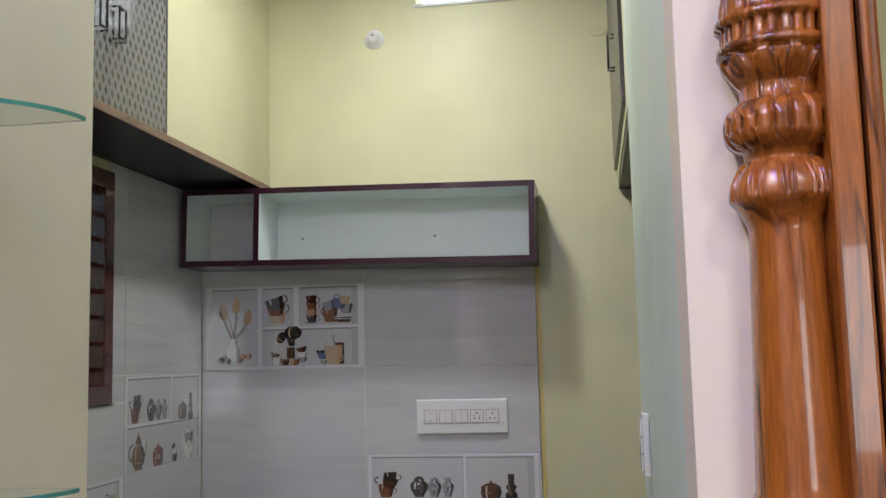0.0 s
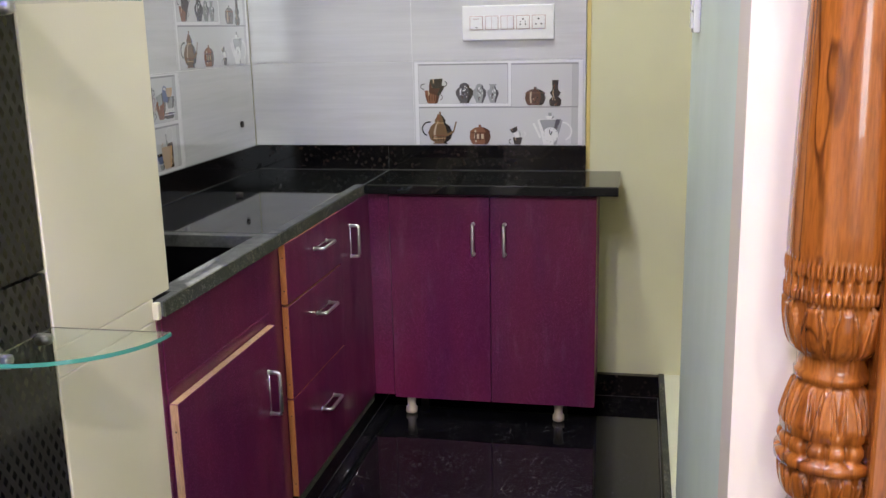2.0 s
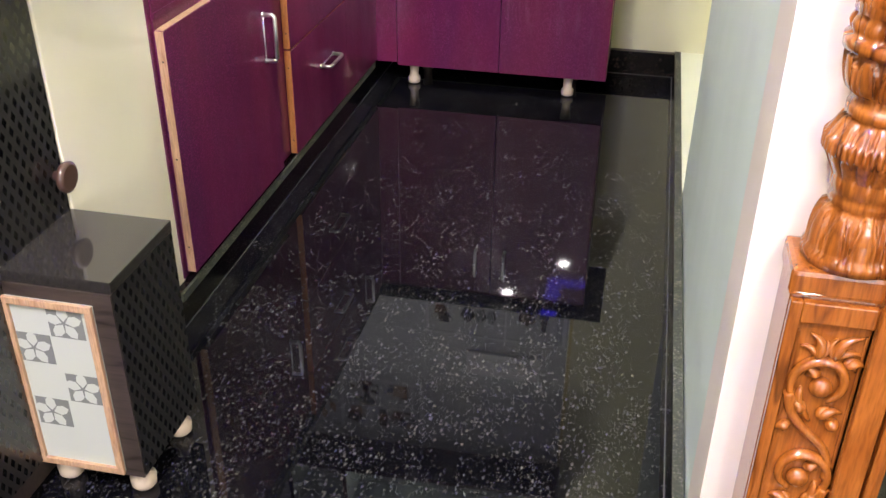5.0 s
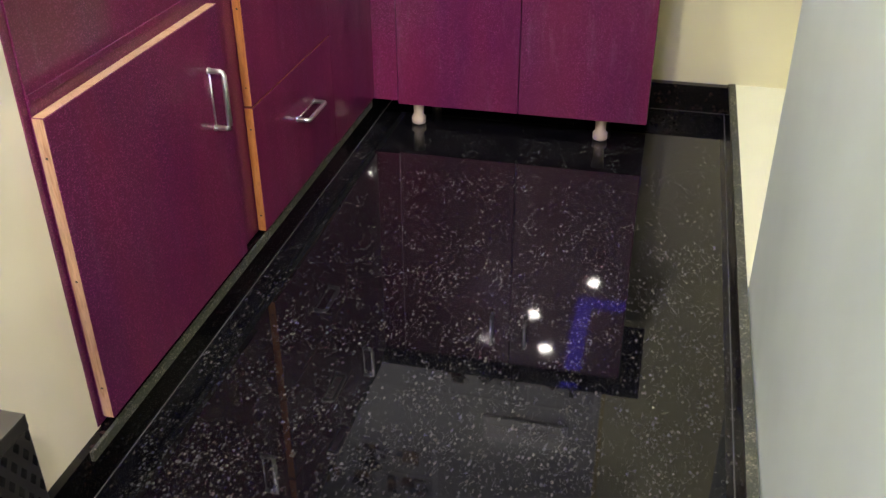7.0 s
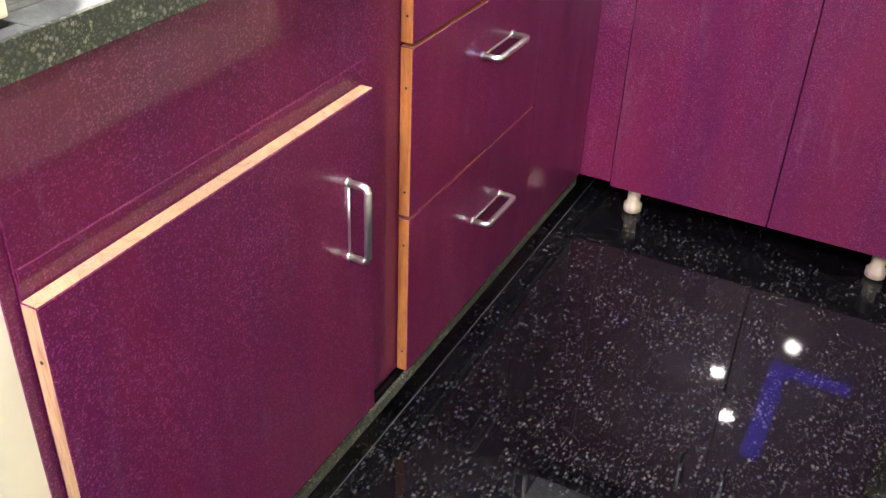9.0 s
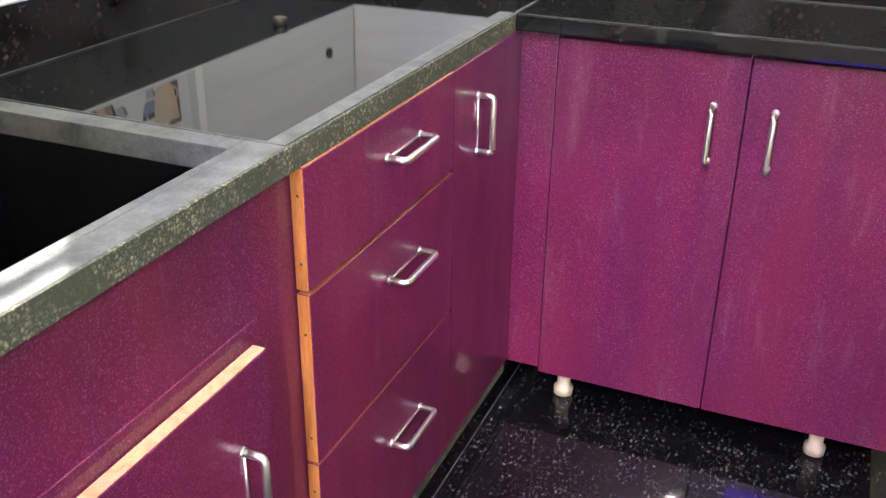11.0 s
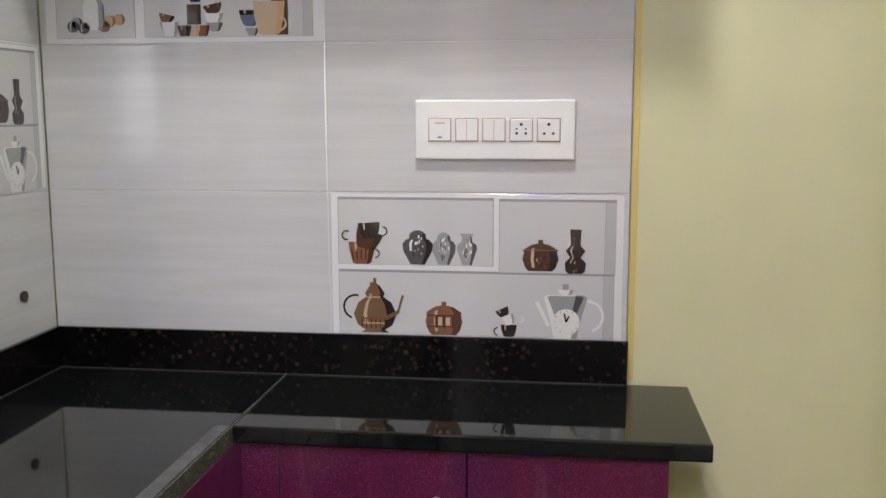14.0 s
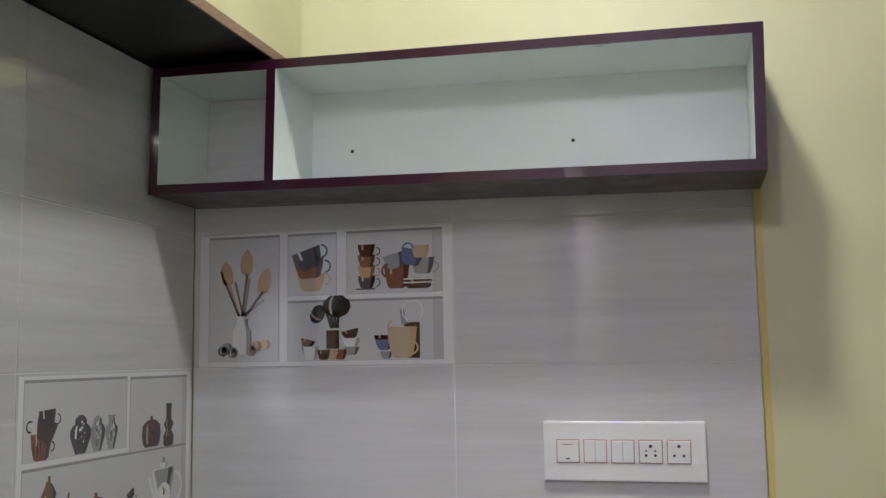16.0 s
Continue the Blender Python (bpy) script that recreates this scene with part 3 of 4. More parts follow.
# ---- kitchen: open wall shelf, loft ----
def wall_shelf():
    s = thing("wall_shelf", "empty plum-edged open wall shelf with white lining", "shelf")
    y0, y1, z0, z1, t = 3.402, 3.612, 1.874, 2.146, 0.02
    x0, x1, xd = LEFT + 0.008, 0.060, -0.905
    for n, b in (("bottom_board", (x0, x1, y0, y1, z0, z0 + t)), ("top_board", (x0, x1, y0, y1, z1 - t, z1)),
                 ("side_board", (x0, x0 + t, y0, y1, z0 + t, z1 - t)), ("side_board", (x1 - t, x1, y0, y1, z0 + t, z1 - t)),
                 ("divider", (xd - t / 2, xd + t / 2, y0, y1, z0 + t, z1 - t))):
        bm = bmesh.new()
        fs = box(bm, *b)
        for i, f in enumerate(fs):
            inner = {"bottom_board": (5,), "top_board": (4,), "divider": (0, 1)}.get(n, (1,) if b[0] == x0 else (0,))
            f.material_index = 1 if i in inner else 0
        part(n, bm, [PLUM, WHITE_LAM], s)
    bm = bmesh.new()
    box(bm, xd + t / 2, x1 - t, y1 - 0.006, y1 - 0.001, z0 + t, z1 - t)
    part("back_board", bm, WHITE_LAM, s, "white back board")
    for x in (-0.80, -0.31):
        bm = bmesh.new()
        lathe(bm, [(0, 0.004), (-0.002, 0.003)], (x, y1 - 0.006, 1.99), 10, axis="y")
        part("screw", bm, DARKHOLE, s)
    s.matrix_world = Matrix.Translation((x1, 0, z0)) @ Matrix.Rotation(radians(1.2), 4, "Y") @ Matrix.Translation((-x1, 0, -z0))


wall_shelf()


def loft_handle(x, y, z0, z1, sign, parent):
    w = 0.034
    bm = bmesh.new()
    o = x + sign * 0.018
    for dy in (-w / 2, w / 2):
        tube(bm, [(x, y + dy, z0), (o, y + dy, z0), (o, y + dy, z1), (x, y + dy, z1)], 0.003, 8)
    for z in (z0 + 0.004, z1 - 0.004):
        tube(bm, [(o, y - w / 2, z), (o, y + w / 2, z)], 0.003, 8)
    part("handle", bm, BLACKMETAL, parent, "black wire handle")


def loft_left():
    c = thing("loft_cabinet", "dark diamond-patterned loft cupboard with cream side panel above the counter", "cabinet")
    boxpart("bottom_board", (-1.199, -0.923, 1.925, 3.625, 2.185, 2.206), BLACK, c, 0.001)
    boxpart("edge_band", (-0.9225, -0.917, 1.925, 3.60, 2.184, 2.206), BANDB, c, 0.001)
    boxpart("cream_panel", (-1.199, -0.930, 2.75, 3.626, 2.208, 3.058), YELLOW, c, 0.001)
    boxpart("door", (-0.945, -0.926, 2.40, 2.738, 2.210, 3.0), WEAVE_GREY, c, 0.001)
    boxpart("door", (-0.945, -0.926, 1.93, 2.397, 2.210, 3.0), WEAVE_GREY, c, 0.001)
    boxpart("door_edge", (-0.946, -0.925, 2.739, 2.747, 2.208, 3.0), BROWN, c, 0.001)
    loft_handle(-0.926, 2.45, 2.385, 2.47, 1, c)
    loft_handle(-0.926, 2.355, 2.385, 2.47, 1, c)


loft_left()


def loft_right():
    c = thing("loft_cabinet", "dark laminate loft cupboard above the wall niche", "cabinet")
    boxpart("bottom_board", (0.348, 1.19, 2.53, 3.62, 2.135, 2.16), BLACK, c, 0.001)
    boxpart("door", (0.334, 0.3445, 2.66, 3.13, 2.20, 2.95), BROWN, c, 0.001)
    boxpart("door", (0.334, 0.3445, 3.135, 3.61, 2.20, 2.95), BROWN, c, 0.001)
    boxpart("side_board", (0.345, 0.365, 2.54, 3.62, 2.165, 3.05), YELLOW, c, 0.001)
    loft_handle(0.334, 3.05, 2.40, 2.50, -1, c)


loft_right()


# ---- window, ventilator ----
def window():
    w = tagged(new("window_1"), "dark red wooden window frame with horizontal bars over the counter", kind="structure")
    f = 0.055
    x0, x1 = -1.27, -1.178
    for n, b in (("frame", (x0, x1, WY0 + 0.002, WY1 - 0.002, WZ0 + 0.002, WZ0 + f)), ("frame", (x0, x1, WY0 + 0.002, WY1 - 0.002, WZ1 - f, WZ1 - 0.002)),
                 ("frame", (x0, x1, WY0 + 0.002, WY0 + f, WZ0 + f, WZ1 - f)), ("frame", (x0, x1, WY1 - f, WY1 - 0.002, WZ0 + f, WZ1 - f))):
        boxpart(n, b, REDWOOD, w, 0.003)
    boxpart("mullion", (-1.25, -1.20, 2.52, 2.55, WZ0 + f, WZ1 - f), REDWOOD, w, 0.002)
    for i in range(7):
        z = WZ0 + f + 0.04 + i * 0.078
        for a, b in ((WY0 + f, 2.52), (2.55, WY1 - f)):
            boxpart("bar", (-1.232, -1.220, a, b, z, z + 0.014), REDWOOD, w, 0.001)
    p = boxpart("pane", (-1.262, -1.258, WY0 + f, WY1 - f, WZ0 + f, WZ1 - f), GLASS, w, 0.0)
    p.visible_shadow = False


window()
structure("backdrop", [(-1.6, 1.2, 5.2, 5.25, 2.6, 5.6)], glow("bright_hazy_sky", (0.95, 0.98, 1.0), 4), "bright hazy sky beyond the ventilator")
vent = tagged(new("window_2"), "bright high open ventilator under the ceiling", kind="structure")
boxpart("window_sill", (V0 - 0.01, V1 + 0.01, 3.622, 3.627, VZ - 0.012, VZ), PLASTIC, vent, 0.001)


# ---- switch plates and small wall things ----
def back_plate():
    s = thing("switch_plate", "white modular switch plate with three switches and two sockets", "switch")
    x0, x1, z0, z1, y = -0.387, -0.066, 1.299, 1.418, BACK - 0.001
    bm = bmesh.new()
    box(bm, x0, x1, y - 0.012, y, z0, z1, 0.004)
    part("plate", bm, PLASTIC, s)
    w, zc = 0.047, (z0 + z1) / 2
    for i in range(5):
        xc = x0 + 0.0505 + i * 0.0545
        boxpart("surround", (xc - w / 2, xc + w / 2, y - 0.0128, y - 0.0115, zc - w / 2, zc + w / 2), PLASTIC_GREY, s, 0.0)
        n = "switch" if i < 3 else "socket"
        p = boxpart(n, (xc - w / 2 + 0.002, xc + w / 2 - 0.002, y - 0.0155, y - 0.0128, zc - w / 2 + 0.002, zc + w / 2 - 0.002), PLASTIC, s, 0.001)
        if i in (1, 2):
            boxpart("gap", (xc - 0.0005, xc + 0.0005, y - 0.0158, y - 0.0154, zc - w / 2 + 0.003, zc + w / 2 - 0.003), PLASTIC_GREY, p, 0.0)
        if i == 0:
            boxpart("mark", (xc - 0.004, xc + 0.004, y - 0.0158, y - 0.0154, zc - 0.016, zc - 0.0135), DARKHOLE, p, 0.0)
            boxpart("mark", (xc - 0.01, xc + 0.01, y - 0.0158, y - 0.0154, zc + 0.0125, zc + 0.0145), PLASTIC_GREY, p, 0.0)
        if i > 2:
            holes = [(0, 0.011, 0.0032), (-0.009, -0.007, 0.0028), (0.009, -0.007, 0.0028)] + ([(-0.009, 0.002, 0.002), (0.009, 0.002, 0.002)] if i == 3 else [])
            for dx, dz, r in holes:
                bm = bmesh.new()
                lathe(bm, [(0, r), (-0.0005, r)], (xc + dx, y - 0.0155, zc + dz), 10, axis="y")
                part("hole", bm, DARKHOLE, p)


back_plate()


def side_plate():
    s = thing("switch_plate", "white switch plate on the mint wall", "switch")
    bm = bmesh.new()
    box(bm, MINT_X - 0.014, MINT_X - 0.0005, 2.20, 2.29, 1.325, 1.447, 0.004)
    part("plate", bm, PLASTIC, s)
    for i in range(3):
        z = 1.334 + i * 0.035
        boxpart("switch", (MINT_X - 0.018, MINT_X - 0.014, 2.221, 2.269, z, z + 0.031), PLASTIC, s, 0.001)
    boxpart("indicator", (MINT_X - 0.0184, MINT_X - 0.0174, 2.241, 2.249, 1.366, 1.371), DARKHOLE, s, 0.0)


side_plate()


def wall_boss(x, z, r, name, label, material):
    s = thing(name, label, "ceiling rose")
    bm = bmesh.new()
    lathe(bm, [(0, r * 1.35), (-0.003, r * 1.3), (-0.004, r), (-0.02, r * 0.85), (-0.03, r * 0.55)], (x, 3.6275, z), 28, axis="y")
    part("cap", bm, material, s)
    bm = bmesh.new()
    lathe(bm, [(0, r * 0.12), (-0.003, r * 0.1)], (x, 3.6275 - 0.03, z + r * 0.3), 10, axis="y")
    part("hole", bm, DARKHOLE, s)


wall_boss(-0.522, 2.745, 0.028, "wire_rose", "round white plastic wiring cap on the kitchen wall", PLASTIC)
cover = thing("junction_cover", "round painted-over junction cover on the wall", "junction box")
bm = bmesh.new()
lathe(bm, [(0, 0.04), (-0.003, 0.039), (-0.004, 0.036)], (0.30, 3.6275, 2.735), 28, axis="y")
part("disc", bm, YELLOW, cover)

outlet = thing("pipe_hole", "small dark pipe hole cut in the tiled wall", "pipe hole")
bm = bmesh.new()
lathe(bm, [(0, 0.011), (0.006, 0.012), (0.007, 0.008)], (LEFT, 3.486, 1.02), 12, axis="x")
part("rim", bm, DARKHOLE, outlet)
thing_hole = thing("slab_hole", "small plugged tap hole in the counter", "tap hole")
bm = bmesh.new()
lathe(bm, [(0, 0.011), (0.012, 0.012), (0.014, 0.008)], (-1.0, 3.0, TOP + 0.0002), 10)
part("plug", bm, DARKHOLE, thing_hole)


# ---- hall side: tall cupboard, corner shelves, low box ----
def tall_cupboard():
    c = thing("tall_cupboard", "tall dark diamond-patterned cupboard with round brown knobs", "cupboard")
    boxpart("side_board", (-0.748, -0.712, 0.2, 1.528, 0.0, 2.7), BROWN, c, 0.001)
    for y0, y1, knobs in ((0.98, 1.526, ((1.505, 0.493), (1.505, 1.431))), (0.43, 0.976, ())):
        for z0, z1 in ((0.06, 0.98), (0.985, 2.65)):
            d = boxpart("door", (-0.711, -0.692, y0, y1, z0, z1), WEAVE, c, 0.001)
            for ky, kz in knobs:
                if z0 < kz < z1:
                    bm = bmesh.new()
                    lathe(bm, [(0, 0.008), (0.014, 0.008), (0.016, 0.024), (0.024, 0.026), (0.028, 0.02)], (-0.692, ky, kz), 24, axis="x")
                    part("knob", bm, KNOBMAT, d, "round turned brown knob")


tall_cupboard()


def corner_shelf(z):
    s = thing("glass_shelf", "quarter-round clear glass corner shelf with a green edge", "shelf", "glass corner shelves")
    cx, cy, rx, ry, t = -0.690, 1.527, 0.206, 0.175, 0.006
    bm = bmesh.new()
    arc = [(cx + rx * math.cos(a), cy - ry * math.sin(a)) for a in np.linspace(0, math.pi / 2, 28)]
    pts = [(cx, cy)] + arc
    lo = [bm.verts.new((x, y, z)) for x, y in pts]
    hi = [bm.verts.new((x, y, z + t)) for x, y in pts]
    bm.faces.new(lo)
    bm.faces.new(hi)
    for i in range(len(pts)):
        j = (i + 1) % len(pts)
        bm.faces.new((lo[i], lo[j], hi[j], hi[i]))
    part("pane", bm, GLASS, s)
    bm = bmesh.new()
    for (x0, y0), (x1, y1) in zip(arc, arc[1:]):
        k = 1.006
        q = [(x0, y0), (x1, y1), (cx + (x1 - cx) * k, cy + (y1 - cy) * k), (cx + (x0 - cx) * k, cy + (y0 - cy) * k)]
        a = [bm.verts.new((x, y, z - 0.0002)) for x, y in q]
        b = [bm.verts.new((x, y, z + t + 0.0002)) for x, y in q]
        for f in ((0, 1, 2, 3),):
            bm.faces.new([a[i] for i in f])
            bm.faces.new([b[i] for i in f])
        bm.faces.new((a[3], a[2], b[2], b[3]))
    part("edge", bm, GLASS_EDGE, s, "green polished glass edge")
    for y in (1.49, 1.39):
        bm = bmesh.new()
        lathe(bm, [(0, 0.012), (0.02, 0.01), (0.024, 0.006)], (-0.692, y, z - 0.005), 14, axis="x")
        part("bracket", bm, CHROME, s)


for z in (0.884, 1.394, 1.928):
    corner_shelf(z)


def flower_print(bm, x, y, z, s):
    for k in range(5):
        a = radians(90 + 72 * k)
        c = Vector((x + 0.55 * s * math.cos(a), y, z + 0.55 * s * math.sin(a)))
        d = Vector((math.cos(a), 0, math.sin(a)))
        n = Vector((-d.z, 0, d.x))
        pts = [c - d * 0.45 * s, c - d * 0.1 * s + n * 0.3 * s, c + d * 0.25 * s + n * 0.26 * s, c + d * 0.5 * s, c + d * 0.25 * s - n * 0.26 * s, c - d * 0.1 * s - n * 0.3 * s]
        bm.faces.new([bm.verts.new(p) for p in pts])


def low_box():
    c = thing("low_cabinet", "low dark brown box cabinet with framed frosted glass door", "cabinet")
    x0, x1, y0, y1, z0, z1 = -0.705, -0.516, 1.330, 1.527, 0.05, 0.423
    t = 0.02
    boxpart("side_board", (x1 - t, x1, y0 + 0.002, y1, z0, z1 - t), WEAVE, c, 0.001)
    boxpart("side_board", (x0, x0 + t * 0.7, y0 + 0.002, y1, z0, z1 - t), WEAVE, c, 0.001)
    boxpart("top_board", (x0, x1 + 0.001, y0, y1, z1 - t, z1), TOPBOARD, c, 0.001)
    boxpart("bottom_board", (x0 + t * 0.7, x1 - t, y0 + 0.002, y1, z0, z0 + 0.018), BROWN, c, 0.001)
    boxpart("front_frame", (x1 - t - 0.0115, x1, y0 - 0.003, y0 + 0.001, z0, z1 - t), BROWN, c, 0.0)
    boxpart("front_frame", (x0 + 0.006, x1 - t - 0.012, y0 - 0.003, y0 + 0.001, z0, z0 + 0.007), BROWN, c, 0.0)
    boxpart("front_frame", (x0 + 0.006, x1 - t - 0.012, y0 - 0.003, y0 + 0.001, z1 - t - 0.0215, z1 - t), BROWN, c, 0.0)
    d = boxpart("door", (x0 + 0.01, x1 - t - 0.012, y0 - 0.006, y0 + 0.001, z0 + 0.008, z1 - t - 0.022), FROST, c, 0.001, "frosted glass door with grey flower prints")
    a0, a1, b0, b1, w = x0 + 0.008, x1 - t - 0.011, z0 + 0.007, z1 - t - 0.020, 0.012
    for b in ((a0, a1, y0 - 0.012, y0 - 0.006, b0, b0 + w), (a0, a1, y0 - 0.012, y0 - 0.006, b1 - w, b1),
              (a0, a0 + w, y0 - 0.012, y0 - 0.006, b0 + w, b1 - w), (a1 - w, a1, y0 - 0.012, y0 - 0.006, b0 + w, b1 - w)):
        boxpart("frame", b, PALE, d, 0.001)
    for fx, fz in ((-0.596, 0.345), (-0.657, 0.291), (-0.588, 0.222), (-0.652, 0.167)):
        boxpart("print", (fx - 0.029, fx + 0.029, y0 - 0.0068, y0 - 0.0064, fz - 0.027, fz + 0.027), PRINT["flower"], d, 0.0)
        bm = bmesh.new()
        flower_print(bm, fx - 0.003, y0 - 0.0072, fz, 0.03)
        part("flower", bm, FROST, d)
    for x, y in ((x1 - 0.025, y0 + 0.03), (x0 + 0.03, y0 + 0.03), (x1 - 0.025, y1 - 0.03), (x0 + 0.03, y1 - 0.03)):
        bm = bmesh.new()
        lathe(bm, [(0, 0.016), (0.006, 0.021), (0.022, 0.022), (0.03, 0.014), (0.05, 0.013)], (x, y, 0), 20)
        part("leg", bm, LEGMAT, c)


TOPBOARD = mat("glossy_dark_top", (0.024, 0.021, 0.019), 0.08, coat=0.8)
low_box()


# ---- carved door frame ----
def door_frame():
    d = tagged(new("door_1"), "carved and varnished teak door frame beside the kitchen entrance", kind="structure")
    rows, seg, cx, cy = [], 300, 0.443, 1.262

    DRAWN = (0.628, 0.713, 0.772, 0.836, 0.907, 0.956, 1.013, 1.024, 1.100, 1.144, 1.404, 1.440, 1.748, 1.820, 1.850, 1.890, 2.02)
    TRUE = (0.637, 0.711, 0.771, 0.825, 0.874, 0.917, 0.974, 0.997, 1.058, 1.099, 1.389, 1.418, 1.722, 1.798, 1.834, 1.880, 2.02)

    def ring(z0, z1, fr, style="", n=0, k=4, tip_up=True):
        for i in range(k + 1):
            u = i / k
            rows.append((float(np.interp(z0 + (z1 - z0) * u, DRAWN, TRUE)), fr(u), style, n, u if tip_up else 1 - u))

    def const(r):
        return lambda u: r

    def line(a, b):
        return lambda u: a + (b - a) * u

    def dome(a, b):
        return lambda u: b + (a - b) * math.sqrt(max(0, 1 - u * u))

    def bulge(r, d):
        return lambda u: r + d * math.sin(math.pi * u)

    def groove(style, n, v, a):
        if not style:
            return 0.0
        p = abs((a * n / (2 * math.pi)) % 1 - 0.5) * 2
        if style == "petal":
            w = 0.95 * math.sqrt(max(0, 1 - v ** 2.5))
            return 0.085 * math.exp(-((p - w) / 0.065) ** 2) + 0.065 * math.exp(-((p - 0.6 * w) / 0.055) ** 2) * (v < 0.85) + (0.075 if p > w + 0.05 else 0)
        if style == "bead":
            return 0.12 * p ** 4
        return 0.075 * math.exp(-(p / 0.22) ** 2)

    ring(0.628, 0.640, const(0.053), k=1)
    ring(0.646, 0.703, lambda u: 0.050 - 0.010 * u ** 3, "petal", 10, 10)
    ring(0.706, 0.720, const(0.038), k=2)
    ring(0.722, 0.736, const(0.040), k=1)
    ring(0.739, 0.762, line(0.041, 0.0525), "rib", 16, 5)
    ring(0.764, 0.779, const(0.0555), "bead", 46, 3)
    ring(0.781, 0.806, line(0.0525, 0.041), "petal", 16, 6)
    ring(0.808, 0.820, const(0.040), k=1)
    ring(0.8215, 0.833, const(0.0375), k=1)
    ring(0.836, 0.897, lambda u: 0.0405 + 0.0125 * math.sqrt(1 - (1 - u) ** 2), "petal", 12, 10)
    ring(0.900, 0.914, const(0.0565), k=2)
    ring(0.917, 0.940, bulge(0.050, 0.0045), "bead", 14, 4)
    ring(0.943, 0.952, const(0.052), k=1)
    ring(0.956, 1.003, lambda u: 0.054 - 0.013 * u ** 1.3, "petal", 12, 9)
    ring(1.006, 1.013, const(0.041), k=1)
    ring(1.0145, 1.022, const(0.0385), k=1)
    ring(1.024, 1.098, lambda u: 0.042 + 0.0155 * math.sqrt(1 - (1 - u) ** 2), "petal", 10, 12)
    ring(1.100, 1.112, const(0.0565), "bead", 60, 3)
    ring(1.114, 1.128, const(0.055), "bead", 26, 3)
    ring(1.130, 1.142, const(0.0565), "bead", 60, 3)
    ring(1.146, 1.152, const(0.055), k=1)
    ring(1.156, 1.400, lambda u: 0.0555 + 0.001 * math.sin(math.pi * u) - 0.008 * u, k=12)
    ring(1.404, 1.418, bulge(0.048, 0.003), "rib", 44, 4)
    ring(1.421, 1.440, bulge(0.048, 0.008), "rib", 34, 5)
    ring(1.443, 1.448, const(0.048), k=1)
    ring(1.452, 1.715, line(0.0465, 0.0385), k=12)
    ring(1.717, 1.748, lambda u: 0.0385 + 0.0175 * u ** 1.6, k=6)
    ring(1.752, 1.788, lambda u: 0.0567 - 0.016 * u ** 2, "petal", 11, 10)
    ring(1.790, 1.797, const(0.0392), k=1)
    ring(1.799, 1.812, lambda u: 0.0479 + 0.010 * math.sin(u * 1.57), "rib", 18, 4)
    ring(1.814, 1.826, const(0.0580), "bead", 20, 4)
    ring(1.828, 1.842, lambda u: 0.0567 - 0.012 * u ** 2, "rib", 18, 5)
    ring(1.844, 1.855, const(0.0401), k=1)
    ring(1.857, 1.884, lambda u: 0.0418 + 0.018 * math.sin(u * 1.5), "petal", 11, 10)
    ring(1.886, 1.893, const(0.0611), k=1)
    ring(1.896, 1.912, const(0.0567), "bead", 26, 4)
    ring(1.915, 1.920, const(0.0619), k=1)
    ring(1.923, 1.960, lambda u: 0.0576 - 0.01 * u ** 2, "petal", 11, 8)
    ring(1.963, 2.02, const(0.0427), k=2)
    bm = bmesh.new()
    loops = []
    for z, r, style, n, v in rows:
        loop = []
        for i in range(seg):
            a = 2 * math.pi * i / seg
            rr = r * (1 - 1.45 * groove(style, n, v, a))
            loop.append(bm.verts.new((cx + rr * math.cos(a), cy + rr * math.sin(a), z)))
        loops.append(loop)
    for p, q in zip(loops, loops[1:]):
        for i in range(seg):
            f = bm.faces.new((p[i], p[(i + 1) % seg], q[(i + 1) % seg], q[i]))
            f.smooth = True
    bm.faces.new(loops[-1])
    bm.faces.new(loops[0])
    part("carved_column", bm, TEAK, d, "turned and carved teak column with lotus rings")
    bm = bmesh.new()
    box(bm, 0.383, 0.50, 1.222, 1.2985, 0.0, 0.604, 0.003)
    box(bm, 0.379, 0.502, 1.216, 1.2985, 0.604, 0.636, 0.006)
    part("plinth", bm, TEAK, d)
    bm = bmesh.new()
    for x0, x1, z0, z1 in ((0.3835, 0.397, 0.02, 0.60), (0.475, 0.4785, 0.02, 0.60), (0.397, 0.475, 0.574, 0.60)):
        box(bm, x0, x1, 1.212, 1.2225, z0, z1, 0.002)
    part("panel_frame", bm, TEAK, d)
    bm = bmesh.new()
    YF = 1.2215
    for x0, x1 in ((0.3985, 0.4015), (0.4705, 0.4735)):
        box(bm, x0, x1, YF - 0.003, YF + 0.001, 0.02, 0.56, 0.001)

    def vine(points, radii, lift=0.0):
        tapered(bm, [(x, YF - 0.002 - lift, z) for x, z in points], radii)

    def leaf(x, z, turn, size, curl=1):
        """A pointed leaf with a midrib, curling at its tip."""
        for spread, long, fat in ((0, 1.0, 1.0), (38, 0.7, 0.75), (-38, 0.7, 0.75)):
            pts = []
            for i in range(6):
                u = i / 5
                a = radians(turn + spread + curl * 35 * u * u)
                pts.append((x + math.cos(a) * size * long * u, z + math.sin(a) * size * long * u))
            vine(pts, [0.0035 * fat, 0.0058 * fat, 0.0064 * fat, 0.0052 * fat, 0.0034 * fat, 0.0012], 0.002 if spread == 0 else 0)

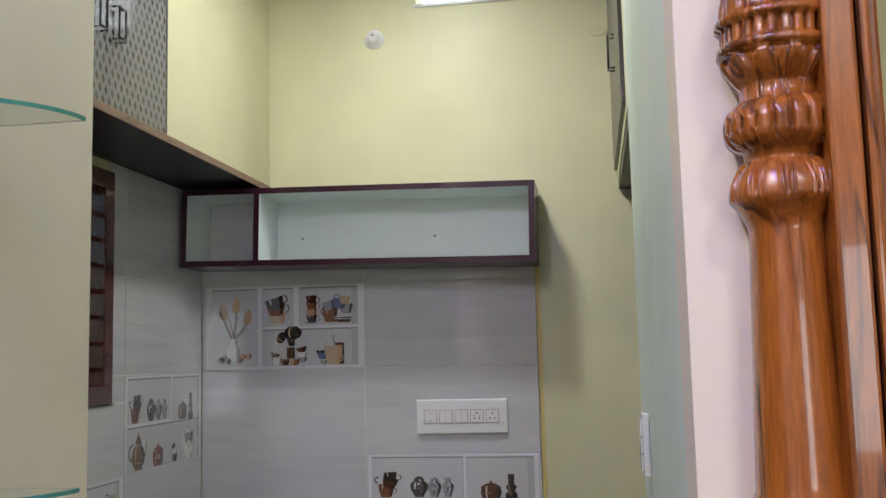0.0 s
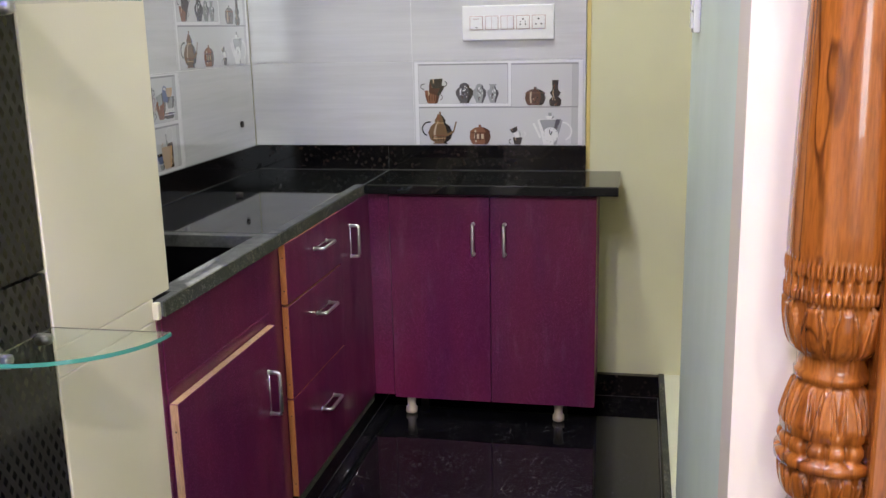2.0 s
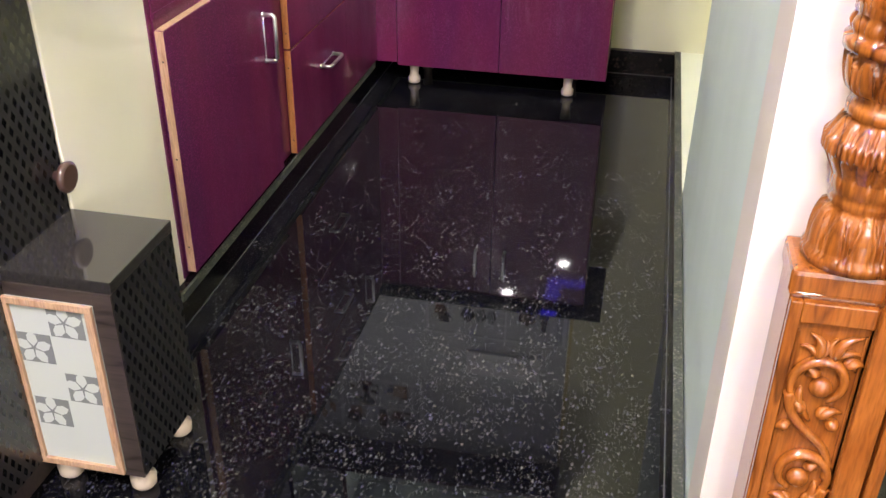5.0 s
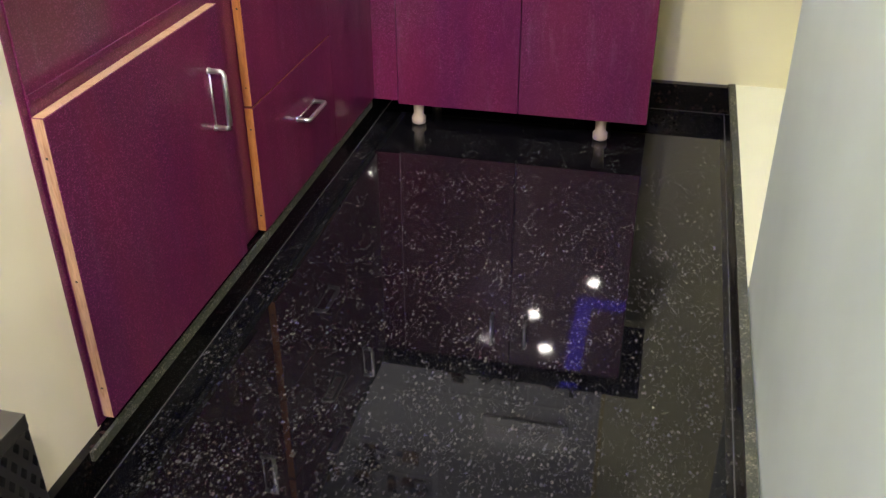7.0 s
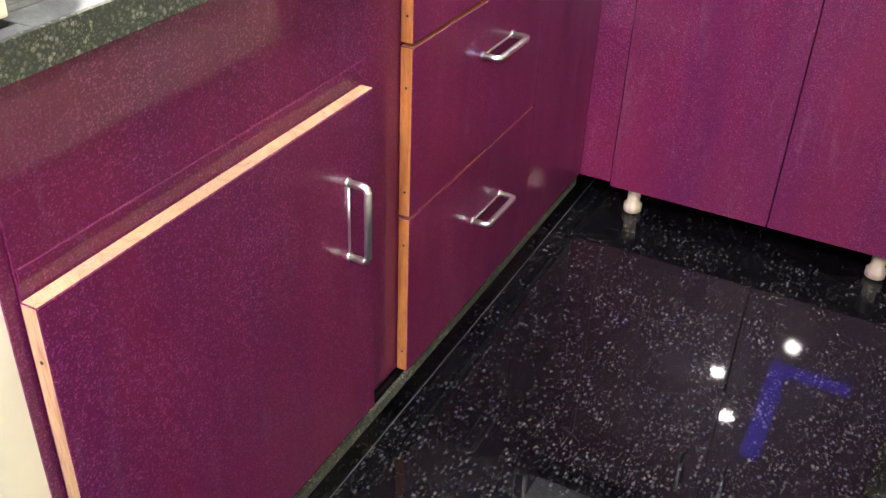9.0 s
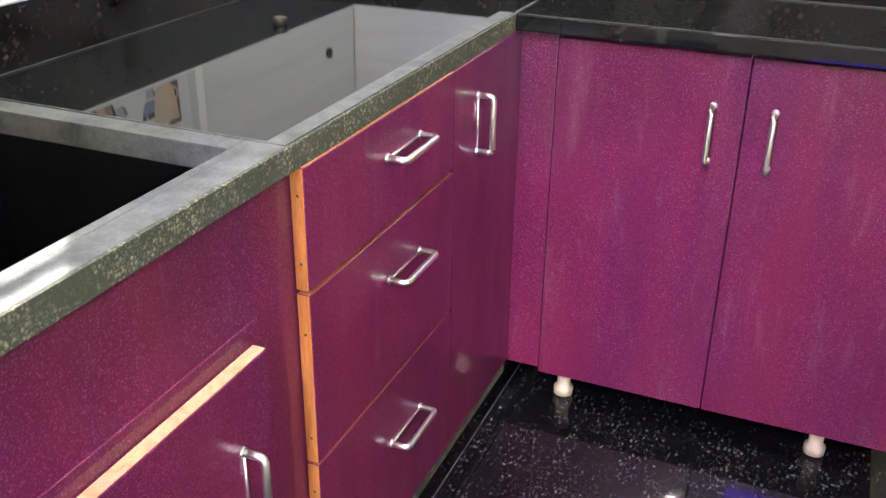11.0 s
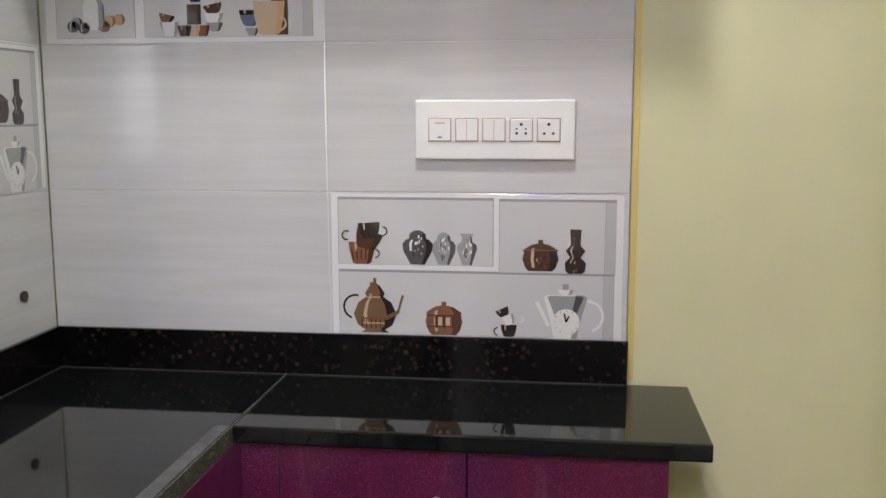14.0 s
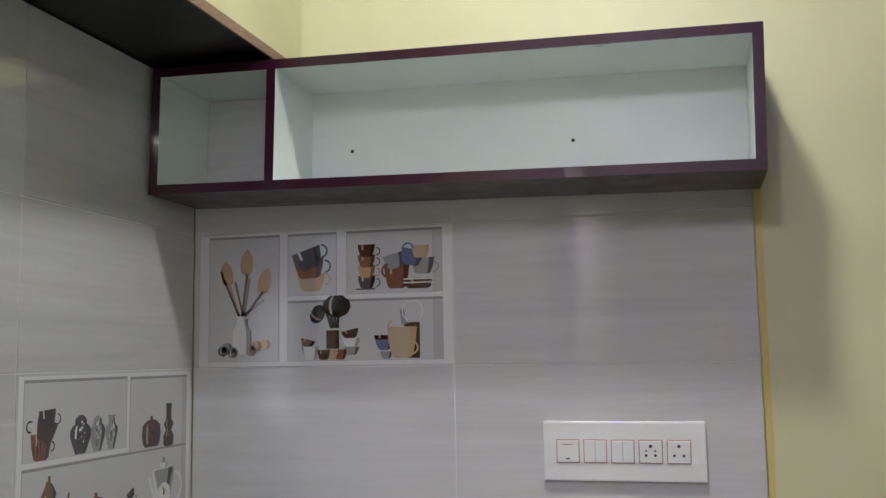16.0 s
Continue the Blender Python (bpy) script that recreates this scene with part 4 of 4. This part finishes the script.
    for k in range(4):
        zc, side = 0.489 - 0.136 * k, 1 if k % 2 == 0 else -1
        xc = 0.437 - side * 0.002
        ring_pts, fat = [], []
        for i in range(22):
            a = radians(-60 + 300 * i / 21)
            rr = 0.019 + 0.0125 * min(1, i / 9)
            ring_pts.append((xc + side * rr * math.cos(a), zc + 1.12 * rr * math.sin(a)))
            fat.append(0.0028 + 0.0036 * math.sin(math.pi * min(1, (i + 2) / 24)))
        vine(ring_pts, fat, 0.002)
        x1, z1 = xc - side * 0.031, zc - 0.012
        stem = [(x1, z1), (x1 + side * 0.006, z1 - 0.026), (x1 + side * 0.024, z1 - 0.050), (x1 + side * 0.050, z1 - 0.074), (x1 + side * 0.062, z1 - 0.100), (x1 + side * 0.062, z1 - 0.122)]
        vine(smooth_line(stem, 4), [0.0066 - 0.0001 * i for i in range(21)], 0.001)
        vine(smooth_line([(x1 + side * 0.012, z1 + 0.006), (x1 + side * 0.014, z1 - 0.016), (x1 + side * 0.030, z1 - 0.040)], 4), [0.002, 0.0035, 0.0045, 0.005, 0.0052, 0.005, 0.0045, 0.0035, 0.002])
        for bx, bz, br in ((xc + side * 0.002, zc - 0.002, 0.0135), (xc + side * 0.024, zc - 0.052, 0.0085)):
            lathe(bm, [(0.002, br * 0.9), (-0.004, br), (-0.009, br * 0.85), (-0.0125, br * 0.5), (-0.0135, br * 0.1)], (bx, YF, bz), 18, axis="y")
        leaf(xc - side * 0.006, zc + 0.012, 110 if side > 0 else 70, 0.016, side)
        leaf(xc + side * 0.008, zc - 0.045, 60 if side > 0 else 120, 0.026, -side)
        leaf(xc - side * 0.022, zc - 0.062, 170 if side > 0 else 10, 0.016, side)
        leaf(xc - side * 0.014, zc - 0.040, 100 if side > 0 else 80, 0.022, side)
    leaf(0.425, 0.527, 75, 0.034, 1)
    leaf(0.444, 0.527, 88, 0.040, -1)
    leaf(0.457, 0.520, 40, 0.020, -1)
    part("scroll_carving", bm, TEAK, d, "carved leaf scroll")
    bm = bmesh.new()
    for x0, x1, y0 in ((0.475, 0.506, 1.200), (0.5065, 0.512, 1.222), (0.5125, 0.523, 1.210), (0.5235, 0.536, 1.228)):
        box(bm, x0, x1, y0, 1.2985, 0, 2.2, 0.004)
    part("jamb", bm, TEAK, d, "grooved teak door jamb")


door_frame()

# ---- room beyond the carved frame ----
structure("low_platform", [(1.0, 2.2, 2.6, 3.4, 0, 0.42)], PEACH, "low cream painted platform in the inner room")
slab = thing("platform_slab", "black granite slab on the low platform", "slab")
boxpart("slab", (0.97, 2.2, 2.57, 3.4, 0.421, 0.455), GRANITE, slab, 0.002)


# ---- lamps ----
def lamp_body(x, y, r, name, label):
    s = thing(name, label, "lamp")
    bm = bmesh.new()
    lathe(bm, [(0, r * 1.12), (-0.012, r * 1.08), (-0.012, r)], (x, y, CEILING - 0.0005), 28)
    part("rim", bm, PLASTIC, s)
    bm = bmesh.new()
    lathe(bm, [(-0.0125, r * 0.98), (-0.0155, r * 0.9)], (x, y, CEILING - 0.0005), 28)
    o = part("diffuser", bm, LAMPGLOW, s)
    o.visible_shadow = False


LAMPGLOW = glow("lit_lamp_diffuser", (0.9, 0.97, 1.0), 60)
lamp_body(KITCHEN_LAMP[0], KITCHEN_LAMP[1], 0.08, "ceiling_light", "round white surface ceiling light, lit")
# Bodies for all five, the two added fill lamps at x 1.2 included.
for hx, hy in HALL_LAMPS_AND_FILL:
    lamp_body(hx, hy, 0.045, "ceiling_light", "round white hall downlight, lit; two of five added as fill")


def led_strip():
    s = thing("led_strip", "glowing blue light strip on the hall ceiling", "light strip")
    blue = glow("blue_led", (0.05, 0.03, 1.0), 31)
    boxpart("strip", (-0.315, -0.205, -0.43, 0.47, CEILING - 0.012, CEILING - 0.001), blue, s, 0.001)
    boxpart("strip", (-0.315, 0.20, -0.54, -0.435, CEILING - 0.012, CEILING - 0.001), blue, s, 0.001)


led_strip()


# ---- printed picture tiles ----
def silhouette(bm, prof, put, u, v, s, slot):
    """prof: rows of (height, half width), in units of s, mirrored about u."""
    left = [put(u - w * s, v + h * s) for h, w in prof]
    right = [put(u + w * s, v + h * s) for h, w in reversed(prof)]
    f = bm.faces.new([bm.verts.new(p) for p in left + right])
    f.material_index = slot


POTS = {
    "cup": [(0, 0.22), (0.05, 0.32), (0.35, 0.42), (0.62, 0.46)],
    "bowl": [(0, 0.2), (0.06, 0.34), (0.3, 0.5), (0.42, 0.52)],
    "vase": [(0, 0.16), (0.1, 0.2), (0.4, 0.36), (0.7, 0.34), (0.85, 0.18), (0.95, 0.2), (1.0, 0.22)],
    "urn": [(0, 0.26), (0.1, 0.34), (0.4, 0.5), (0.65, 0.46), (0.78, 0.3), (0.84, 0.3), (0.86, 0.2), (0.98, 0.04)],
    "pot": [(0, 0.4), (0.1, 0.52), (0.35, 0.62), (0.55, 0.56), (0.6, 0.6), (0.66, 0.5), (0.76, 0.3), (0.8, 0.08), (0.9, 0.08)],
    "teapot": [(0, 0.34), (0.05, 0.24), (0.14, 0.42), (0.34, 0.52), (0.55, 0.4), (0.66, 0.2), (0.72, 0.24), (0.86, 0.12), (0.9, 0.04), (1.0, 0.04)],
    "bottle": [(0, 0.18), (0.06, 0.26), (0.28, 0.28), (0.42, 0.14), (0.6, 0.26), (0.72, 0.14), (0.8, 0.13), (1.15, 0.15)],
    "jar": [(0, 0.24), (0.03, 0.26), (0.7, 0.26), (0.72, 0.24)],
    "whitevase": [(0, 0.2), (0.1, 0.26), (0.5, 0.26), (0.66, 0.14), (0.8, 0.13), (0.84, 0.17)],
    "ginger": [(0, 0.22), (0.08, 0.26), (0.4, 0.44), (0.6, 0.46), (0.72, 0.36), (0.76, 0.26), (0.9, 0.24), (0.97, 0.14), (1.0, 0.05)],
    "slim": [(0, 0.2), (0.15, 0.26), (0.5, 0.42), (0.65, 0.4), (0.74, 0.22), (0.9, 0.2), (1.0, 0.3)],
    "jug": [(0, 0.26), (0.4, 0.36), (0.85, 0.5), (0.9, 0.42)],
    "egg": [(0, 0.12), (0.1, 0.34), (0.3, 0.46), (0.5, 0.42), (0.68, 0.2)],
    "head": [(0, 0.1), (0.12, 0.3), (0.45, 0.36), (0.8, 0.3), (1.05, 0.14), (1.15, 0.04)],
    "plates": [(0, 0.3), (0.08, 0.42), (0.14, 0.4), (0.2, 0.46), (0.26, 0.42), (0.32, 0.48)],
}
SLOTS = list(PRINT)


def art_tile(kind, origin, along, w, h, normal):
    """One printed picture tile: flat niches and pots, on the face of its tile. along: the way of u on the wall."""
    o, a, n = Vector(origin), Vector(along), Vector(normal)
    piece = thing("picture_tile", {"pots": "printed wall tile with niches of teapots, urns and cups",
                                   "cups": "printed wall tile with niches of cups, wheat stems and utensils"}[kind], "wall tile")

    def at(lift):
        return lambda u, v: o + a * u * w + Vector((0, 0, v * h)) + n * lift

    def rect(bm, u0, u1, v0, v1, lift, slot=0):
        put = at(lift)
        f = bm.faces.new([bm.verts.new(put(u, v)) for u, v in ((u0, v0), (u1, v0), (u1, v1), (u0, v1))])
        f.material_index = slot

    if kind == "pots":
        niches = [(0.036, 0.553, 0.515, 0.955), (0.583, 0.955, 0.475, 0.95), (0.036, 0.953, 0.03, 0.455)]
        frame = (0.008, 0.985, 0.015, 0.99)
    else:
        niches = [(0.045, 0.322, 0.055, 0.965), (0.367, 0.55, 0.53, 0.965), (0.6, 0.952, 0.53, 0.965), (0.367, 0.952, 0.055, 0.47)]
        frame = (0.0, 0.995, 0.01, 0.995)
    bm = bmesh.new()
    rect(bm, frame[0], frame[1], frame[2], frame[3], 0.0004, 0)
    part("border", bm, [FRAMEW], piece)
    for u0, u1, v0, v1 in niches:
        bm = bmesh.new()
        rect(bm, u0 - 0.006, u1 + 0.006, v0 - 0.012, v1 + 0.014, 0.0007, 2)
        rect(bm, u0 - 0.004, u1 + (0.003 if u1 < 0.9 else -0.03), v0 - 0.010, v1 - 0.004, 0.001, 1)
        if u1 > 0.9:
            rect(bm, u1 - 0.029, u1 + 0.005, v0 - 0.010, v1 - 0.004, 0.0009, 3)
        part("niche", bm, [FRAMEW, NICHE, NICHE_SHADE, NICHE_MID], piece)
    aspect = w / h
    pens = []

    def flush():
        while pens:
            part("crockery", pens.pop(), list(PRINT.values()), piece)

    def pen():
        return pens[-1]

    row = [0.0, 1.0, 1.0]

    def vm(v):
        return row[0] + (v - row[0]) * row[1]

    def pot(name, u, v, s, color, dy=0.0, tilt=0.0, wide=1.0, more=False):
        if not more:
            if kind == "pots":
                row[:] = (0.02, 0.62, 0.6) if v < 0.42 else (0.5, 0.62, 0.6)
            else:
                row[:] = (0.1, 1.0, 0.85) if u < 0.33 else (0.05, 0.78, 0.8) if v < 0.5 else (0.545, 0.86, 0.86)
            flush()
            pens.append(bmesh.new())
        ct, st = math.cos(radians(tilt)), math.sin(radians(tilt))
        base = at(0.0013 + dy)
        left = [(-r * s * wide * row[2], q * s * row[1]) for q, r in POTS[name]]
        v = vm(v)
        pts = left + [(-x, z) for x, z in reversed(left)]
        f = pen().faces.new([pen().verts.new(base(u + (x * ct - z * st) / aspect, v + x * st + z * ct)) for x, z in pts])
        f.material_index = SLOTS.index(color)

        def sliver(a, b, lo, hi, c, lift):
            lift_base = at(0.0013 + dy + lift)
            rows_in = [(q, r) for q, r in POTS[name] if lo <= q <= hi]
            if len(rows_in) < 2:
                q0, r0 = POTS[name][0]
                q1, r1 = POTS[name][-1]
                rows_in = [(q0 + 0.1 * (q1 - q0), r0 + 0.1 * (r1 - r0)), (q0 + 0.9 * (q1 - q0), r0 + 0.9 * (r1 - r0))]
            side = [(r * a, q) for q, r in rows_in] + [(r * b, q) for q, r in reversed(rows_in)]
            g = pen().faces.new([pen().verts.new(lift_base(u + (x * s * wide * row[2] * ct - z * s * row[1] * st) / aspect, v + x * s * wide * row[2] * st + z * s * row[1] * ct)) for x, z in side])
            g.material_index = SLOTS.index(c)

        darker = {"clay": "brown", "brown": "dark", "bronze": "dark", "wheat": "clay", "cream": "wheat", "slate": "dark", "grey": "slate", "blue": "slate", "white": "grey"}
        if color in darker and name != "head":
            sliver(0.55, 1.0, 0.0, 0.9, darker[color], 0.00004)
        if color in ("clay", "brown", "bronze", "dark", "slate"):
            sliver(-0.55, -0.38, 0.1, 0.75, "cream" if color != "slate" else "white", 0.00006)

    def loop(u, v, r, color, a0=-90, a1=90, lift=0.0019, th=0.28):
        put = at(lift)
        v, r = vm(v), r * (row[2] if kind == "pots" else 0.9)
        prev = None
        for i in range(9):
            t = radians(a0 + (a1 - a0) * i / 8)
            vs = [pen().verts.new(put(u + k * r * math.cos(t) / aspect, v + k * r * math.sin(t))) for k in (1.0, 1 - th)]
            if prev:
                f = pen().faces.new((prev[0], vs[0], vs[1], prev[1]))
                f.material_index = SLOTS.index(color)
            prev = vs

    def band(u0, u1, v0, v1, color, lift=0.0018):
        rect(pen(), u0, u1, vm(v0), vm(v1), lift, SLOTS.index(color))

    def line(u0, v0, u1, v1, th, color, lift=0.0017):
        v0, v1, th = vm(v0), vm(v1), th * row[1]
        d = Vector(((u1 - u0) * aspect, v1 - v0)).normalized()
        nx, ny = -d.y * th, d.x * th
        put = at(lift)
        f = pen().faces.new([pen().verts.new(put(x, y)) for x, y in ((u0 - nx / aspect, v0 - ny), (u1 - nx / aspect, v1 - ny), (u1 + nx / aspect, v1 + ny), (u0 + nx / aspect, v0 + ny))])
        f.material_index = SLOTS.index(color)

    rnd = random.Random(5)

    def mottle(u, v, du, dv, colors, count=16):
        for k in range(count):
            dx, dy = rnd.uniform(-1, 1), rnd.uniform(-1, 1)
            if dx * dx + dy * dy < 0.9:
                x, y = u + dx * du * 0.5, vm(v + dy * dv)
                r = rnd.uniform(0.004, 0.010)
                put = at(0.00175 + 0.00001 * k)
                f = pen().faces.new([pen().verts.new(put(x + r * rnd.uniform(0.2, 0.7) * math.cos(t) / aspect * 1.4, y + r * rnd.uniform(0.8, 2.2) * math.sin(t))) for t in (0.3, 1.5, 2.9, 4.2, 5.3)])
                f.material_index = SLOTS.index(colors[k % len(colors)])

    if kind == "pots":
        pot("cup", 0.112, 0.51, 0.40, "clay", wide=0.85)
        for k in range(5):
            line(0.082 + 0.014 * k, 0.56, 0.077 + 0.0165 * k, 0.68, 0.007, "brown")
        loop(0.158, 0.63, 0.055, "brown")
        pot("cup", 0.122, 0.68, 0.34, "brown", 0.0002, -18)
        loop(0.06, 0.83, 0.06, "dark", 60, 290)
        pot("cup", 0.140, 0.80, 0.28, "dark", 0.0004, 4)
        loop(0.185, 0.88, 0.055, "dark")
        for u, s, nme, c in ((0.303, 0.38, "ginger", "slate"), (0.392, 0.36, "ginger", "grey"), (0.470, 0.35, "slim", "grey")):
            wd = {0.303: 1.0, 0.392: 0.82, 0.470: 0.78}[u]
            pot(nme, u, 0.515, s, c, wide=wd)
            mottle(u, 0.515 + s * 0.5, 0.062 * s * wd * 2, s * 0.36, ("white", "dark", "white", "brown", "white", "slate"), 34)
        pot("pot", 0.715, 0.465, 0.38, "brown", wide=0.86)
        mottle(0.715, 0.57, 0.1, 0.085, ("clay", "dark", "cream", "dark", "clay"), 22)
        band(0.655, 0.775, 0.69, 0.70, "clay")
        pot("bottle", 0.83, 0.445, 0.42, "dark", 0.0004)
        mottle(0.83, 0.54, 0.028, 0.09, ("clay", "brown", "cream"), 12)
        mottle(0.825, 0.78, 0.015, 0.07, ("clay", "brown"), 8)
        pot("teapot", 0.155, 0.03, 0.62, "bronze", wide=0.78)
        band(0.108, 0.192, 0.18, 0.20, "clay")
        band(0.112, 0.188, 0.13, 0.145, "wheat")
        for k in range(6):
            band(0.108 + 0.016 * k, 0.111 + 0.016 * k, 0.08, 0.20, "dark")
        band(0.128, 0.175, 0.425, 0.44, "wheat")
        band(0.138, 0.152, 0.47, 0.6, "clay")
        loop(0.088, 0.32, 0.15, "dark", 75, 250, th=0.16)
        line(0.19, 0.19, 0.235, 0.27, 0.022, "bronze")
        line(0.233, 0.25, 0.252, 0.46, 0.014, "bronze")
        pot("pot", 0.392, 0.02, 0.42, "clay", wide=0.82)
        band(0.332, 0.452, 0.235, 0.25, "brown")
        band(0.332, 0.452, 0.11, 0.12, "brown")
        for k in (0.362, 0.388, 0.418):
            band(k, k + 0.01, 0.1, 0.24, "brown", 0.00185)
        band(0.372, 0.386, 0.13, 0.22, "cream", 0.0019)
        band(0.398, 0.413, 0.13, 0.22, "cream", 0.0019)
        pot("cup", 0.612, 0.02, 0.22, "dark", wide=0.9)
        loop(0.575, 0.08, 0.05, "dark", 90, 270)
        pot("cup", 0.618, 0.16, 0.17, "white", 0.0002, 20, wide=0.9)
        pot("cup", 0.598, 0.255, 0.14, "dark", 0.0004, 25, wide=1.2)
        loop(0.65, 0.22, 0.04, "white")
        pot("jug", 0.80, 0.015, 0.54, "white", wide=0.9)
        pot("jug", 0.80, 0.22, 0.30, "grey", 0.0002, wide=1.35, more=True)
        pot("bowl", 0.80, 0.50, 0.14, "white", 0.0004, wide=1.2, more=True)
        band(0.79, 0.81, 0.56, 0.62, "grey")
        loop(0.872, 0.27, 0.19, "white", -70, 90, th=0.16)
        line(0.745, 0.15, 0.705, 0.42, 0.02, "white")
        put = at(0.002)
        f = pen().faces.new([pen().verts.new(put(0.803 + 0.045 * math.cos(2 * math.pi * k / 24), vm(0.20) + 0.045 * aspect * math.sin(2 * math.pi * k / 24))) for k in range(24)])
        f.material_index = SLOTS.index("white")
        line(0.803, 0.20, 0.796, 0.30, 0.008, "dark", 0.0022)
        line(0.803, 0.20, 0.812, 0.27, 0.008, "dark", 0.0022)
        for k in range(12):
            t = 2 * math.pi * k / 12
            line(0.803 + 0.036 * math.cos(t), 0.20 + 0.036 * aspect / row[1] * math.sin(t), 0.803 + 0.041 * math.cos(t), 0.20 + 0.041 * aspect / row[1] * math.sin(t), 0.003, "dark", 0.0022)
    else:
        pot("whitevase", 0.175, 0.10, 0.34, "white", wide=0.95)
        pot("whitevase", 0.185, 0.12, 0.29, "grey", -0.0001, wide=0.95, more=True)
        for u, v, tilt, us in ((0.120, 0.62, 8, 0.165), (0.192, 0.70, -4, 0.178), (0.258, 0.56, -14, 0.19)):
            line(us, 0.38, u + 0.005, v, 0.010, "wheat" if tilt == 8 else "bronze")
            pot("head", u, v - 0.01, 0.165, "wheat", 0.0004, tilt, more=True)
        line(0.165, 0.38, 0.088, 0.72, 0.009, "slate")
        line(0.178, 0.38, 0.268, 0.50, 0.007, "grey")
        line(0.182, 0.38, 0.148, 0.64, 0.008, "bronze")
        line(0.185, 0.38, 0.205, 0.66, 0.012, "grey")
        for u, v, c in ((0.235, 0.12, "wheat"), (0.27, 0.13, "wheat"), (0.215, 0.085, "clay"), (0.115, 0.11, "grey"), (0.10, 0.085, "slate"), (0.14, 0.075, "slate")):
            pot("egg", u, v, 0.11, c)
        pot("cup", 0.455, 0.55, 0.25, "cream", wide=1.1)
        loop(0.51, 0.65, 0.05, "cream")
        pot("cup", 0.45, 0.66, 0.27, "clay", 0.0002, 4, wide=1.1)
        loop(0.51, 0.76, 0.055, "slate")
        pot("cup", 0.455, 0.745, 0.27, "slate", 0.0004, 18, wide=1.1)
        loop(0.495, 0.89, 0.06, "slate")
        for k, c in enumerate(("slate", "wheat", "clay", "brown")):
            pot("cup", 0.672, 0.56 + 0.088 * k, 0.17, c, 0.0001 * k)
            loop(0.71, 0.605 + 0.088 * k, 0.035, c)
        band(0.63, 0.705, 0.548, 0.56, "slate")
        pot("plates", 0.868, 0.545, 0.27, "brown")
        band(0.81, 0.925, 0.59, 0.60, "white")
        band(0.812, 0.923, 0.62, 0.63, "white")
        pot("cup", 0.885, 0.665, 0.22, "grey", 0.0002)
        loop(0.925, 0.72, 0.045, "grey")
        pot("cup", 0.787, 0.55, 0.34, "clay", wide=0.72)
        loop(0.755, 0.7, 0.06, "clay", 90, 270)
        pot("cup", 0.838, 0.74, 0.22, "blue", 0.0003, -12)
        loop(0.83, 0.88, 0.05, "blue", 0, 180)
        pot("cup", 0.878, 0.80, 0.17, "cream", 0.0004)
        pot("cup", 0.785, 0.72, 0.2, "grey", 0.0002, 14)
        pot("jar", 0.54, 0.15, 0.24, "brown")
        for k in range(4):
            line(0.535 + 0.008 * k, 0.34, 0.515 + 0.016 * k, 0.50 - 0.01 * (k % 2), 0.014, "dark")
        pot("egg", 0.555, 0.44, 0.30, "dark", 0.0004, more=True)
        pot("egg", 0.505, 0.44, 0.20, "dark", 0.0004, 60, more=True)
        pot("bowl", 0.437, 0.17, 0.17, "bronze", tilt=-14, wide=0.8)
        pot("bowl", 0.44, 0.10, 0.17, "grey", tilt=-10, wide=0.8)
        pot("cup", 0.455, 0.05, 0.2, "white", 0.0005, wide=0.8)
        pot("bowl", 0.612, 0.24, 0.20, "brown", 0.0001, 12, wide=0.8)
        pot("bowl", 0.612, 0.16, 0.20, "white", 0.0003, wide=0.8)
        pot("bowl", 0.612, 0.09, 0.18, "grey", 0.0005, wide=0.8)
        for u, c in ((0.505, "brown"), (0.535, "cream"), (0.57, "clay")):
            pot("cup", u, 0.05, 0.15, c, 0.0006, wide=0.9)
        pot("bowl", 0.738, 0.17, 0.23, "dark", wide=0.8)
        pot("bowl", 0.738, 0.13, 0.23, "blue", 0.0002, wide=0.72)
        pot("bowl", 0.745, 0.05, 0.16, "grey", wide=0.7)
        pot("jar", 0.842, 0.055, 0.45, "brown", wide=0.62)
        line(0.812, 0.36, 0.805, 0.50, 0.022, "grey")
        loop(0.845, 0.48, 0.09, "white", -60, 240, th=0.08)
        pot("cup", 0.805, 0.055, 0.46, "cream", 0.0005, wide=0.66)
        loop(0.842, 0.15, 0.055, "cream", lift=0.0021)
        loop(0.772, 0.34, 0.05, "cream", 90, 270)
    flush()
    return piece


art_tile("pots", (JOINT_X + 0.002, BACK, ROWS_Z[0]), (1, 0, 0), 0.614, 0.303, (0, -1, 0))
art_tile("cups", (LEFT + 0.016, BACK, ROWS_Z[2]), (1, 0, 0), 0.6, 0.303, (0, -1, 0))
art_tile("pots", (LEFT, 3.026, ROWS_Z[1]), (0, 1, 0), 0.583, 0.302, (1, 0, 0))
art_tile("cups", (LEFT, 2.426, ROWS_Z[0]), (0, 1, 0), 0.597, 0.302, (1, 0, 0))
